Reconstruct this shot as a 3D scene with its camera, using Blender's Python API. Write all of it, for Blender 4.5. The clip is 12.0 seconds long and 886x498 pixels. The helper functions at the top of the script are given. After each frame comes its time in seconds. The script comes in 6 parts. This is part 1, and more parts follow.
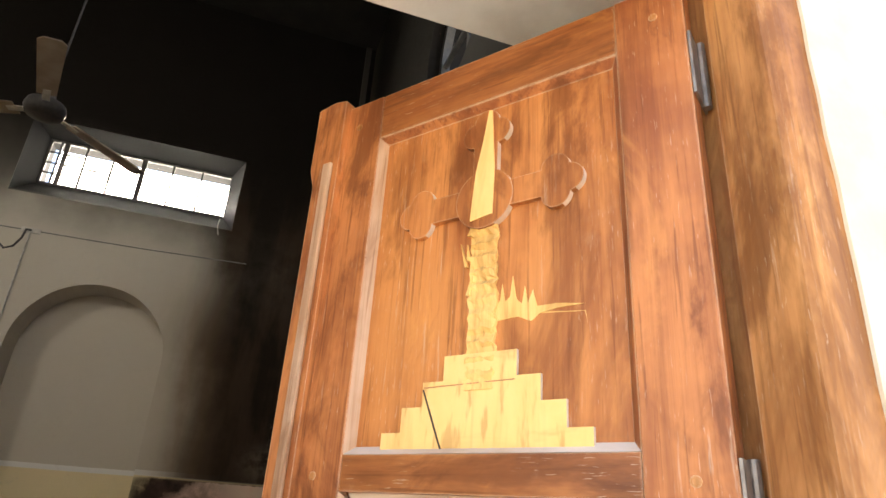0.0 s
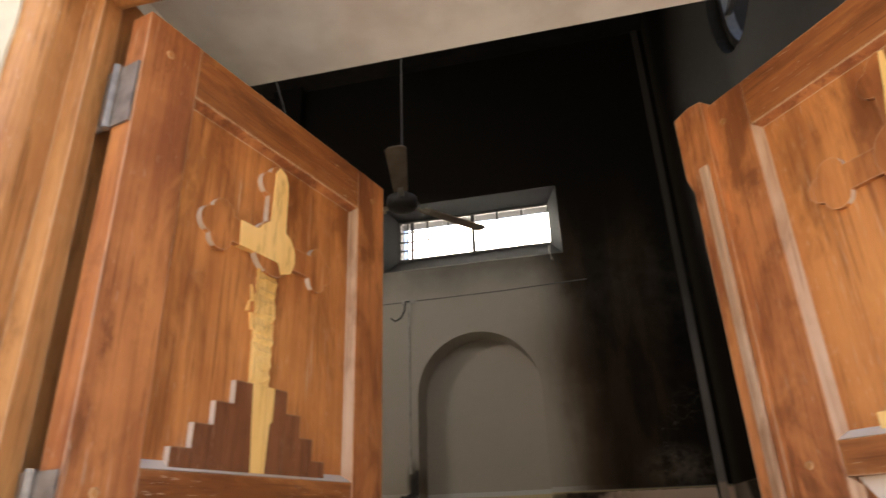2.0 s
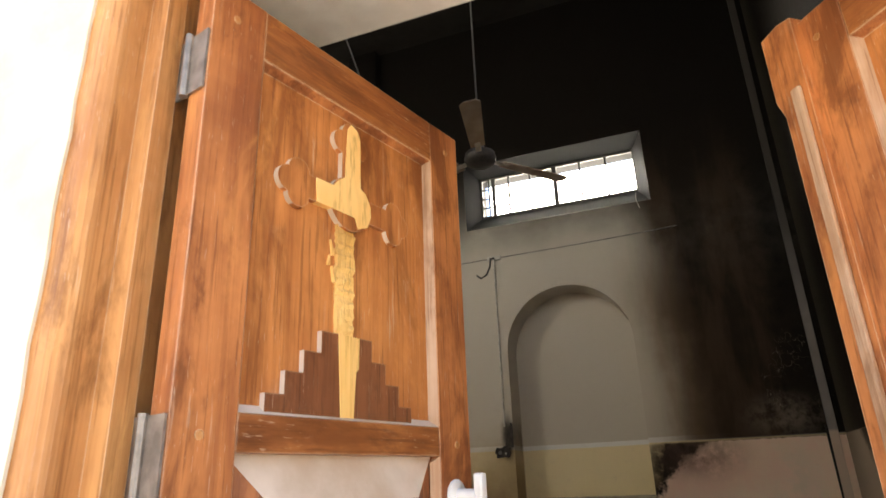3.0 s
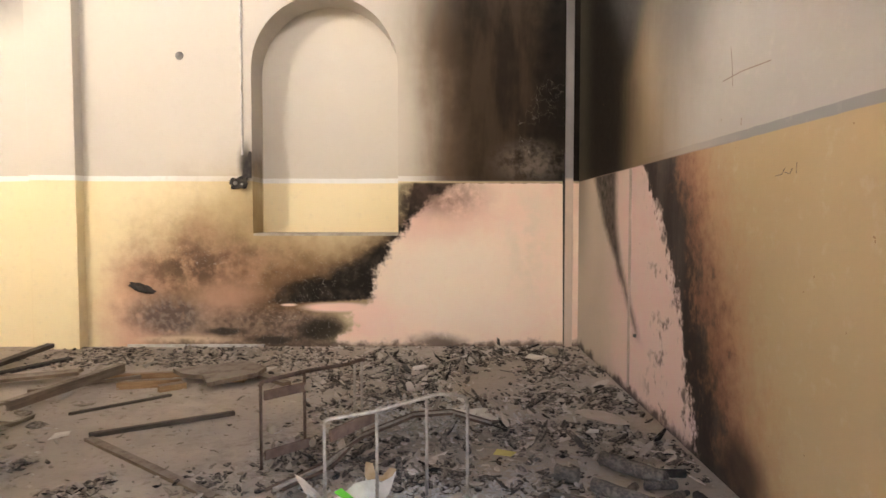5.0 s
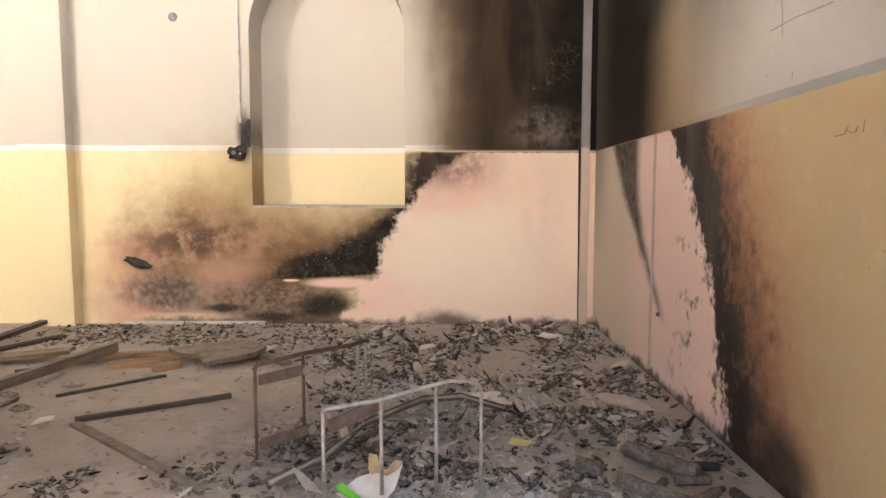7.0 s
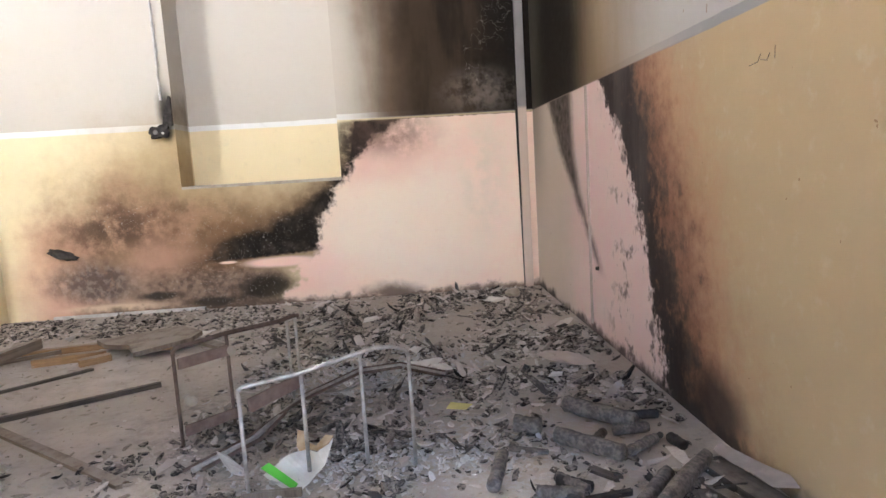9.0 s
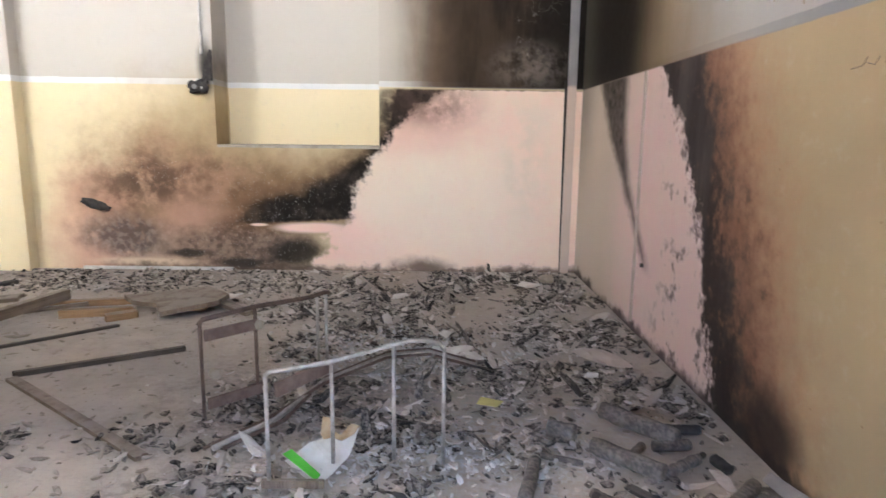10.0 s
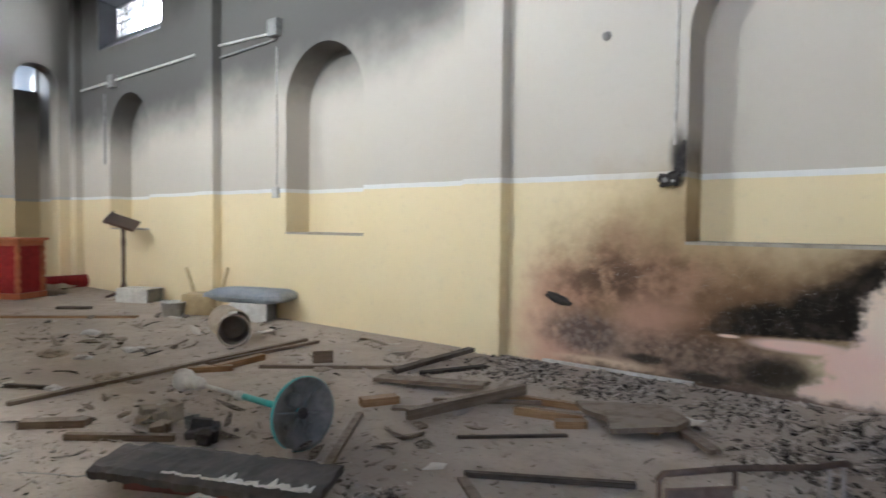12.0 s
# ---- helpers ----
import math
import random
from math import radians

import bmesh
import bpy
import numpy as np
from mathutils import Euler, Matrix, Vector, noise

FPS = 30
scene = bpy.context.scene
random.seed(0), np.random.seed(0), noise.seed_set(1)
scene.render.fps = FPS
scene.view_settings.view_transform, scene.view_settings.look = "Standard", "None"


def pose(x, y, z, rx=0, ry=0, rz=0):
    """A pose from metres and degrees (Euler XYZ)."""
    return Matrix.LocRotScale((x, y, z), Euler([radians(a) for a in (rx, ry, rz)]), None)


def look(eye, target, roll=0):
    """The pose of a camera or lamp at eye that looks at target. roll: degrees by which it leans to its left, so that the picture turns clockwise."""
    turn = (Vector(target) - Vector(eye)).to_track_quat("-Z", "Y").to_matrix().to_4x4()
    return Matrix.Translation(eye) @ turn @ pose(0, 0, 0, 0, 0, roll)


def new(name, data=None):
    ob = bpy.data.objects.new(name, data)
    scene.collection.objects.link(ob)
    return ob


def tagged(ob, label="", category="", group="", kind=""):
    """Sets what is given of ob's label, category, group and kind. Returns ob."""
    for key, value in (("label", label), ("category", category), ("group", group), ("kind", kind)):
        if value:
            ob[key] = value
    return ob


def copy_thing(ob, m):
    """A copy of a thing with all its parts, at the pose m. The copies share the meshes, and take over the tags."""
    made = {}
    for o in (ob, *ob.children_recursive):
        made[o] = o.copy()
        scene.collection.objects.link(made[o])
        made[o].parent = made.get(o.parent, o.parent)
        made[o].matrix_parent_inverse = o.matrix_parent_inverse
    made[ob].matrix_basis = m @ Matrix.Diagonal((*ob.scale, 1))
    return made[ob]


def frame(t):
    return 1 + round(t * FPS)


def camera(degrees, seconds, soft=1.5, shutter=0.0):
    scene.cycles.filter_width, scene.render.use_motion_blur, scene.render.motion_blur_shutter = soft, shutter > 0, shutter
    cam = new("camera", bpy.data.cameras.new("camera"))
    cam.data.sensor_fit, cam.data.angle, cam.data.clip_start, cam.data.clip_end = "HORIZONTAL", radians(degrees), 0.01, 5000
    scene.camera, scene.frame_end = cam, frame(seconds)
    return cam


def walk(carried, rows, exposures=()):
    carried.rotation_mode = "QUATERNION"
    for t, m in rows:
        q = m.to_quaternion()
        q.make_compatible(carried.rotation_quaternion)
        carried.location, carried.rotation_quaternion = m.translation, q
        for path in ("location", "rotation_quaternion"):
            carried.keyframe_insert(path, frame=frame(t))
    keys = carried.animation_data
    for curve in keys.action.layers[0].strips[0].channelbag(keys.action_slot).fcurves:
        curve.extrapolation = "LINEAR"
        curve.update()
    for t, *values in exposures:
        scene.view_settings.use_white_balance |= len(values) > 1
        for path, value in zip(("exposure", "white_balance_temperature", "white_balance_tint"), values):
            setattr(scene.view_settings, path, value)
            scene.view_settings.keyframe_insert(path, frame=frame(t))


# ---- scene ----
cam = camera(69.9, 12.0, shutter=0.25)
PATH = [
    (0, (0.658, 0.436, 1.498), (1.223, 2.175, 2.301), 3.8),
    (0.5, (0.643, 0.381, 1.502), (1.224, 2.112, 2.313), 3.3),
    (1, (0.627, 0.357, 1.504), (1.233, 2.082, 2.307), 3.0),
    (1.5, (0.561, 0.341, 1.503), (0.805, 2.172, 2.271), 0.3),
    (2, (0.483, 0.332, 1.490), (0.089, 2.120, 2.293), -2.1),
    (2.5, (0.49, 0.319, 1.476), (-0.116, 2.069, 2.232), -2.4),
    (3, (0.498, 0.347, 1.471), (-0.168, 2.102, 2.163), -2.2),
    (3.5, (0.45, 0.535, 1.43), (-0.114, 2.41, 1.836), -2.0),
    (3.7, (0.402, 0.653, 1.424), (-0.086, 2.578, 1.666), -2.1),
    (5.3, (0.38, 1.42, 1.406), (0.455, 3.413, 1.254), 1.3),
    (5.5, (0.353, 1.475, 1.426), (0.447, 3.463, 1.233), 2.4),
    (6, (0.279, 1.557, 1.4), (0.405, 3.544, 1.205), 2.1),
    (6.5, (0.32, 1.588, 1.432), (0.264, 3.58, 1.254), 1.0),
    (7, (0.369, 1.643, 1.375), (0.354, 3.636, 1.2), 0.0),
    (9, (0.555, 1.768, 1.286), (0.661, 3.749, 1.031), -3.5),
    (9.5, (0.494, 1.828, 1.294), (0.724, 3.776, 0.9), -0.9),
    (10, (0.478, 1.953, 1.356), (0.503, 3.922, 1.005), 0.7),
    (10.5, (0.321, 1.991, 1.339), (0.202, 3.981, 1.179), 1.0),
    (11, (0.256, 2.181, 1.384), (0.003, 4.165, 1.384), -1.2),
    (11.5, (0.328, 2.386, 1.378), (-0.42, 4.241, 1.356), 0.4),
    (12, (0.168, 2.597, 1.374), (-1.085, 4.154, 1.298), 0.6),
]
EXPOSURES = [(0.0, 2.5, 6950, 10), (1.0, 2.45, 6950, 10), (1.5, 2.15, 6950, 11), (2.0, 1.95, 6900, 13), (2.5, 2.35, 6900, 11), (3.0, 2.5, 6950, 10), (3.5, 2.7, 6950, 11), (3.7, 2.95, 6950, 11), (4.2, 3.6, 7050, 13), (4.7, 4.3, 7000, 14), (5.3, 4.82, 6750, 17), (7.2, 4.82, 6550, 16), (9.0, 4.88, 5700, 13), (10.5, 4.85, 5500, 11), (11.0, 4.55, 5400, 9), (11.5, 4.3, 5350, 8), (12.0, 4.1, 5300, 8)]
walk(cam, [(t, look(eye, target, roll)) for t, eye, target, roll in PATH], EXPOSURES)

# ---- world, sun, daylight at the openings, added chapel lamp ----
world = bpy.data.worlds.new("sky")
scene.world = world
world.use_nodes = True
sky = world.node_tree.nodes.new("ShaderNodeTexSky")
sky.sky_type, sky.sun_disc = "NISHITA", False
SUN_FROM = Vector((-0.55, 0.28, 1.6)).normalized()
sky.sun_elevation = math.asin(SUN_FROM.z)
sky.sun_rotation = math.atan2(SUN_FROM.x, SUN_FROM.y)
world.node_tree.nodes["Background"].inputs[1].default_value = 0.14
world.node_tree.links.new(sky.outputs[0], world.node_tree.nodes["Background"].inputs[0])
sun = new("sun", bpy.data.lights.new("sun", "SUN"))
sun.data.energy, sun.data.angle, sun.data.color = 5.0, radians(0.5), (1.0, 0.95, 0.86)
sun.matrix_world = look(SUN_FROM * 50, (0, 0, 0))


def sky_lamp(name, at, to, w, h, watts, tint=(1.0, 0.912, 0.775)):
    lamp = new(name, bpy.data.lights.new(name, "AREA"))
    lamp.data.shape, lamp.data.size, lamp.data.size_y = "RECTANGLE", w, h
    lamp.data.energy, lamp.data.color = watts, tint
    lamp.matrix_world = look(at, to)
    return lamp


BAYS = (-0.87, -6.48, -12.05)
for cx, south in zip(BAYS, (14, 40, 24)):
    sky_lamp("north_window_daylight", (cx, 8.95, 5.4), (cx, 0, 5.0), 2.2, 0.65, 32)
    # south openings are unseen, assumed opposite the north windows to light the nave
    sky_lamp("unseen_south_daylight", (cx, 0.80, 5.4), (cx, 8, 0.5), 2.2, 0.65, south)
sky_lamp("far_window_daylight", (-16.9, 7.9, 4.5), (-10, 7.2, 1.0), 0.6, 0.6, 3)
# added lamp without a window, to brighten the wall behind the arch
sky_lamp("chapel_fill_lamp", (-15.6, 2.2, 5.0), (-16.5, 7.6, 2.5), 1.6, 1.2, 5)


# ---- materials ----
class Nodes:
    """A node material in short calls: arguments are sockets or plain values."""

    def __init__(self, name):
        self.mat = bpy.data.materials.new(name)
        self.mat.use_nodes = True
        self.tree = self.mat.node_tree
        self.bsdf = self.tree.nodes["Principled BSDF"]
        self.geo = self.tree.nodes.new("ShaderNodeTexCoord")
        self.pos = self.geo.outputs["Object"]
        sep = self.tree.nodes.new("ShaderNodeSeparateXYZ")
        self.tree.links.new(self.pos, sep.inputs[0])
        self.x, self.y, self.z = sep.outputs

    def put(self, socket, value):
        if isinstance(value, bpy.types.NodeSocket):
            self.tree.links.new(value, socket)
        elif isinstance(value, (tuple, list)) and len(value) == 3 and socket.type == "RGBA":
            socket.default_value = (*value, 1)
        else:
            socket.default_value = value

    def node(self, kind, **inputs):
        n = self.tree.nodes.new(kind)
        for key, value in inputs.items():
            self.put(n.inputs[key.replace("_", " ")], value)
        return n

    def math(self, op, a, b=0.0, clamp=False):
        n = self.tree.nodes.new("ShaderNodeMath")
        n.operation, n.use_clamp = op, clamp
        self.put(n.inputs[0], a)
        self.put(n.inputs[1], b)
        return n.outputs[0]

    def add(self, *v):
        s = v[0]
        for o in v[1:]:
            s = self.math("ADD", s, o)
        return s

    def sub(self, a, b):
        return self.math("SUBTRACT", a, b)

    def mul(self, *v):
        s = v[0]
        for o in v[1:]:
            s = self.math("MULTIPLY", s, o)
        return s

    def top(self, a, b):
        return self.math("MAXIMUM", a, b)

    def step(self, v, lo, hi):
        """0 where v is lo, 1 where it is hi, smooth between."""
        n = self.tree.nodes.new("ShaderNodeMapRange")
        n.interpolation_type = "SMOOTHSTEP"
        flip = lo > hi
        self.put(n.inputs[0], v)
        n.inputs[1].default_value, n.inputs[2].default_value = (hi, lo) if flip else (lo, hi)
        n.inputs[3].default_value, n.inputs[4].default_value = (1, 0) if flip else (0, 1)
        return n.outputs[0]

    def noise(self, scale, detail=4.0, rough=0.55, stretch=None, warp=0.0):
        n = self.tree.nodes.new("ShaderNodeTexNoise")
        n.inputs["Scale"].default_value, n.inputs["Detail"].default_value = scale, detail
        n.inputs["Roughness"].default_value, n.inputs["Distortion"].default_value = rough, warp
        src = self.pos
        if stretch:
            m = self.tree.nodes.new("ShaderNodeMapping")
            m.inputs["Scale"].default_value = stretch
            self.tree.links.new(src, m.inputs[0])
            src = m.outputs[0]
        self.tree.links.new(src, n.inputs["Vector"])
        return n.outputs[0]

    def around(self, noise, size):
        """A noise as an offset about zero."""
        return self.mul(self.sub(noise, 0.5), 2 * size)

    def line(self, v, stops, lo, hi):
        """A broken line: stops of (v, value), with values between lo and hi."""
        n = self.tree.nodes.new("ShaderNodeValToRGB")
        a, b = stops[0][0], stops[-1][0]
        els = n.color_ramp.elements
        while len(els) < len(stops):
            els.new(0.5)
        for e, (k, val) in zip(els, stops):
            e.position = (k - a) / (b - a)
            g = (val - lo) / (hi - lo)
            e.color = (g, g, g, 1)
        self.put(n.inputs[0], self.math("DIVIDE", self.sub(v, a), b - a, True))
        return self.add(self.mul(n.outputs[0], hi - lo), lo)

    def mix(self, fac, a, b, blend="MIX"):
        n = self.tree.nodes.new("ShaderNodeMix")
        n.data_type, n.blend_type = "RGBA", blend
        self.put(n.inputs[0], fac)
        self.put(n.inputs[6], a)
        self.put(n.inputs[7], b)
        return n.outputs[2]

    def blob(self, u, v, cu, cv, ru, rv, soft, wob=0.0):
        """An ellipse with a soft, wobbling edge: 1 within, 0 outside."""
        du = self.math("DIVIDE", self.sub(u, cu), ru)
        dv = self.math("DIVIDE", self.sub(v, cv), rv)
        r = self.math("SQRT", self.add(self.mul(du, du), self.mul(dv, dv)))
        return self.step(self.add(r, wob), 1 + soft, 1 - soft)

    def bump(self, height, strength=0.3, distance=0.01):
        n = self.tree.nodes.new("ShaderNodeBump")
        n.inputs["Strength"].default_value, n.inputs["Distance"].default_value = strength, distance
        self.tree.links.new(height, n.inputs["Height"])
        self.tree.links.new(n.outputs[0], self.bsdf.inputs["Normal"])

    def done(self, colour, rough=0.8, metal=0.0, spec=None):
        self.put(self.bsdf.inputs["Base Color"], colour)
        self.put(self.bsdf.inputs["Roughness"], rough)
        self.put(self.bsdf.inputs["Metallic"], metal)
        if spec is not None:
            self.bsdf.inputs["Specular IOR Level"].default_value = spec
        return self.mat


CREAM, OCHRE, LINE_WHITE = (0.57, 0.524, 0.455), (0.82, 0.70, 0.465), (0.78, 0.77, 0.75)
SOOT, PINK = (0.010, 0.0085, 0.0075), (0.80, 0.575, 0.475)


def painted_base(n, z, line_colour, ochre=OCHRE, cream_a=CREAM, cream_b=(0.51, 0.472, 0.416), lo=1.812, hi=1.868):
    """Cream above, a thin line, ochre dado below, with faint brush and dust variation."""
    wide, fine = n.noise(0.8, 3), n.noise(14, 5)
    edge = n.around(n.noise(3, 2), 0.008)
    zz = n.add(z, edge)
    cream = n.mix(n.mul(wide, 0.5), cream_a, cream_b)
    yellow = n.mix(n.mul(wide, 0.6), ochre, (ochre[0] * 0.86, ochre[1] * 0.84, ochre[2] * 0.72))
    col = n.mix(n.step(zz, lo, lo + 0.006), yellow, line_colour)
    col = n.mix(n.step(zz, hi, hi + 0.006), col, cream)
    return n.mix(n.mul(n.step(fine, 0.55, 0.8), 0.18), col, (0.45, 0.40, 0.33))


def wall_back_material():
    n = Nodes("burnt_painted_plaster_north")
    x, z = n.x, n.z
    col = painted_base(n, z, LINE_WHITE)
    big, mid, fine = n.noise(1.3, 4), n.noise(4.5, 5, 0.62), n.noise(17, 6, 0.68)
    streak = n.noise(3.0, 4, 0.6, (1.0, 1.0, 0.22))
    w_mid, w_fine, w_big = n.around(mid, 0.22), n.around(fine, 0.12), n.around(big, 0.35)
    # general smoke high on the wall, lower further along the nave
    smoke_line = n.line(x, [(-15, 2.75), (-9.5, 3.0), (-6.5, 3.2), (-4.6, 3.35), (-3.4, 4.0), (-2.0, 4.55), (1.9, 4.4)], 2, 6)
    dz = n.add(n.sub(z, smoke_line), w_big)
    col = n.mix(n.mul(n.step(dz, -0.35, 0.75), 0.9), col, (0.07, 0.068, 0.067))
    high = n.step(n.add(z, w_big), 4.5, 6.0)
    clean = col
    # brown heat cloud, grey and black patches under the first niche
    wob = n.add(w_mid, w_fine)
    puff = n.around(n.noise(2.6, 6, 0.68), 0.75)
    blots = n.noise(5.5, 7, 0.72)
    col = n.mix(n.mul(n.blob(x, z, -1.70, 0.78, 1.25, 0.90, 0.6, n.mul(puff, 0.6)), 0.82), col, (0.36, 0.24, 0.125))
    col = n.mix(n.mul(n.blob(x, z, -1.75, 1.35, 0.42, 0.55, 0.8, n.mul(puff, 0.5)), 0.5), col, (0.40, 0.31, 0.165))
    col = n.mix(n.mul(n.blob(x, z, -2.0, 0.15, 1.25, 0.36, 0.35, n.mul(puff, 0.35)), 0.9), col, (0.46, 0.32, 0.235))
    col = n.mix(n.mul(n.blob(x, z, -1.42, 0.74, 0.55, 0.36, 0.7, n.mul(puff, 0.9)), 0.8), col, n.mix(n.step(blots, 0.36, 0.62), (0.10, 0.06, 0.036), (0.34, 0.21, 0.125)))
    col = n.mix(n.mul(n.blob(x, z, -2.95, 0.40, 0.38, 0.60, 0.55, n.mul(puff, 0.8)), 0.7), col, (0.62, 0.36, 0.26))
    col = n.mix(n.mul(n.blob(x, z, -2.20, 0.80, 0.72, 0.50, 0.65, puff), 0.85), col, n.mix(n.step(blots, 0.32, 0.68), (0.17, 0.095, 0.058), (0.38, 0.22, 0.145)))
    col = n.mix(n.mul(n.blob(x, z, -2.36, 0.87, 0.36, 0.20, 0.8, puff), n.step(blots, 0.66, 0.42), 0.8), col, (0.07, 0.043, 0.032))
    col = n.mix(n.mul(n.blob(x, z, -1.85, 0.52, 0.40, 0.20, 0.7, puff), 0.7), col, (0.46, 0.27, 0.19))
    col = n.mix(n.mul(n.blob(x, z, -2.62, 0.33, 0.46, 0.21, 0.5, n.mul(puff, 0.9)), n.step(blots, 0.25, 0.50), 0.85), col, n.mix(n.step(fine, 0.45, 0.62), (0.075, 0.06, 0.054), (0.20, 0.165, 0.145)))
    mott = n.step(n.add(n.mul(fine, 0.6), n.mul(blots, 0.6)), 0.48, 0.74)
    rough_low = n.top(n.blob(x, z, -1.42, 0.24, 0.74, 0.22, 0.45, n.mul(puff, 0.7)), n.blob(x, z, -1.34, 0.40, 0.45, 0.13, 0.5, n.mul(puff, 0.5)))
    col = n.mix(n.mul(rough_low, 0.85), col, n.mix(mott, (0.045, 0.033, 0.027), (0.24, 0.165, 0.12)))
    col = n.mix(n.mul(n.blob(x, z, -0.92, 0.18, 0.28, 0.14, 0.5, n.mul(puff, 0.6)), 0.92), col, (0.02, 0.017, 0.014))
    col = n.mix(n.mul(n.top(n.blob(x, z, -2.0, 0.17, 0.22, 0.04, 0.5, n.mul(puff, 0.8)), n.blob(x, z, -1.48, 0.07, 0.24, 0.05, 0.5, n.mul(puff, 0.6))), 0.9), col, (0.03, 0.026, 0.022))
    col = n.mix(n.mul(n.blob(x, z, -2.45, 0.08, 0.45, 0.035, 0.5, n.mul(w_mid, 0.8)), 0.7), col, (0.66, 0.50, 0.34))
    # edge of the bared pink plaster, as x over height
    edge = n.line(z, [(0.0, -0.88), (0.12, -0.74), (0.25, -0.56), (0.33, -0.62), (0.40, -0.60), (0.47, -0.42), (0.55, -0.40), (0.85, -0.30), (1.15, -0.12), (1.4, 0.05),
                      (1.6, 0.25), (1.8, 0.55)], -1, 1)
    out = n.add(n.sub(x, edge), n.mul(w_fine, 1.0), n.mul(w_mid, 0.45), n.around(n.noise(9, 4, 0.7), 0.12))
    # black deposit under the niche and along that edge
    crest = n.line(x, [(-1.8, 0.52), (-1.5, 0.62), (-1.2, 0.68), (-0.86, 0.80), (-0.45, 0.98), (-0.1, 1.24), (0.02, 1.40), (0.10, 1.79)], 0, 2)
    rise = n.add(n.sub(z, crest), n.mul(wob, 0.55), n.mul(puff, 0.06))
    dado = n.step(z, 1.82, 1.78)
    floor_line = n.step(n.add(z, n.mul(w_fine, 0.25), n.mul(n.add(x, 1.5), -0.055)), 0.445, 0.485)
    col = n.mix(n.mul(n.step(rise, 0.60, -0.05), n.step(n.add(x, wob), -2.1, -1.1), dado, n.step(z, 0.3, 0.5), 0.7), col, (0.19, 0.105, 0.05))
    col = n.mix(n.mul(n.step(rise, 0.26, -0.04), n.step(n.add(x, wob), -1.75, -1.2), dado, floor_line, n.step(blots, 0.30, 0.55), 0.75), col, (0.075, 0.042, 0.024))
    deposit = n.mul(n.step(rise, 0.14, -0.07), n.step(n.add(x, n.mul(wob, 1.2)), -1.66, -1.22), dado, floor_line)
    tar = n.mix(n.step(blots, 0.44, 0.64), (0.012, 0.0105, 0.0095), (0.042, 0.033, 0.027))
    col = n.mix(n.mul(deposit, n.step(n.add(n.mul(fine, 0.5), n.mul(mid, 0.3), n.mul(deposit, 0.5)), 0.40, 0.74), 0.98), col, tar)
    pocket = n.mul(n.blob(x, z, 0.10, 1.57, 0.24, 0.28, 0.6, n.mul(wob, 1.4)), dado)
    col = n.mix(n.mul(pocket, n.step(blots, 0.28, 0.5), 0.95), col, tar)
    pink = n.mix(n.step(mid, 0.3, 0.7), PINK, (0.79, 0.63, 0.50))
    pink = n.mix(n.mul(n.blob(x, z, 0.45, 0.80, 0.8, 0.6, 0.7, w_mid), 0.6), pink, (0.80, 0.70, 0.565))
    pink = n.mix(n.mul(n.blob(x, z, 0.35, 1.45, 0.60, 0.25, 0.7, n.mul(wob, 1.6)), 0.55), pink, (0.70, 0.40, 0.34))
    pink = n.mix(n.mul(n.blob(x, z, -0.6, 0.35, 0.5, 0.2, 0.7, wob), 0.5), pink, (0.84, 0.52, 0.46))
    pink = n.mix(n.mul(n.step(fine, 0.56, 0.72), 0.16), pink, (0.70, 0.38, 0.30))
    tongue = n.top(n.blob(x, z, -0.74, 0.435, 0.36, 0.05, 0.4, n.mul(w_mid, 0.7)), n.blob(x, z, -1.28, 0.462, 0.08, 0.014, 0.4, w_fine))
    bare = n.mul(n.top(n.step(out, -0.05, 0.08), tongue), n.step(n.add(z, n.mul(w_fine, 0.15)), 1.80, 1.785))
    col = n.mix(bare, col, pink)
    smudge = n.mul(n.blob(x, z, 0.42, 1.68, 0.42, 0.22, 0.7, n.mul(wob, 1.5)), n.step(z, 1.8, 1.78))
    col = n.mix(n.mul(smudge, n.step(n.add(n.mul(mid, 0.7), n.mul(fine, 0.3)), 0.30, 0.62), 0.8), col, (0.10, 0.062, 0.05))
    grey = n.mul(n.blob(x, z, 1.35, 1.15, 0.22, 0.55, 0.8, w_mid), bare)
    col = n.mix(n.mul(grey, n.step(mid, 0.35, 0.65), 0.35), col, (0.50, 0.44, 0.37))
    foot = n.mul(n.step(n.add(z, n.mul(wob, 0.6)), 0.09, 0.0), n.step(x, -3.2, -2.4))
    col = n.mix(n.mul(n.top(foot, n.mul(n.blob(x, z, 0.36, 0.02, 0.30, 0.11, 0.6, n.mul(wob, 2.2)), n.step(blots, 0.28, 0.5))), 0.85), col, (0.07, 0.05, 0.04))
    # the great soot plume in the corner, above the dado
    left = n.line(z, [(1.8, 0.42), (2.3, 0.42), (3.0, 0.36), (4.0, 0.2), (5.0, -0.1), (6.0, -1.2)], -2, 1)
    run = n.add(n.sub(x, left), n.around(streak, 0.16), n.mul(w_mid, 0.3))
    above = n.step(z, 1.80, 1.83)
    warm = n.mul(above, n.step(n.add(z, w_mid), 4.4, 3.2))
    col = n.mix(n.mul(n.step(run, -0.80, 0.05), warm, 0.6), col, (0.26, 0.20, 0.13))
    col = n.mix(n.mul(n.step(run, -0.42, 0.20), warm, 0.85), col, (0.10, 0.055, 0.027))
    plume = n.mul(n.step(run, -0.25, 0.44), above)
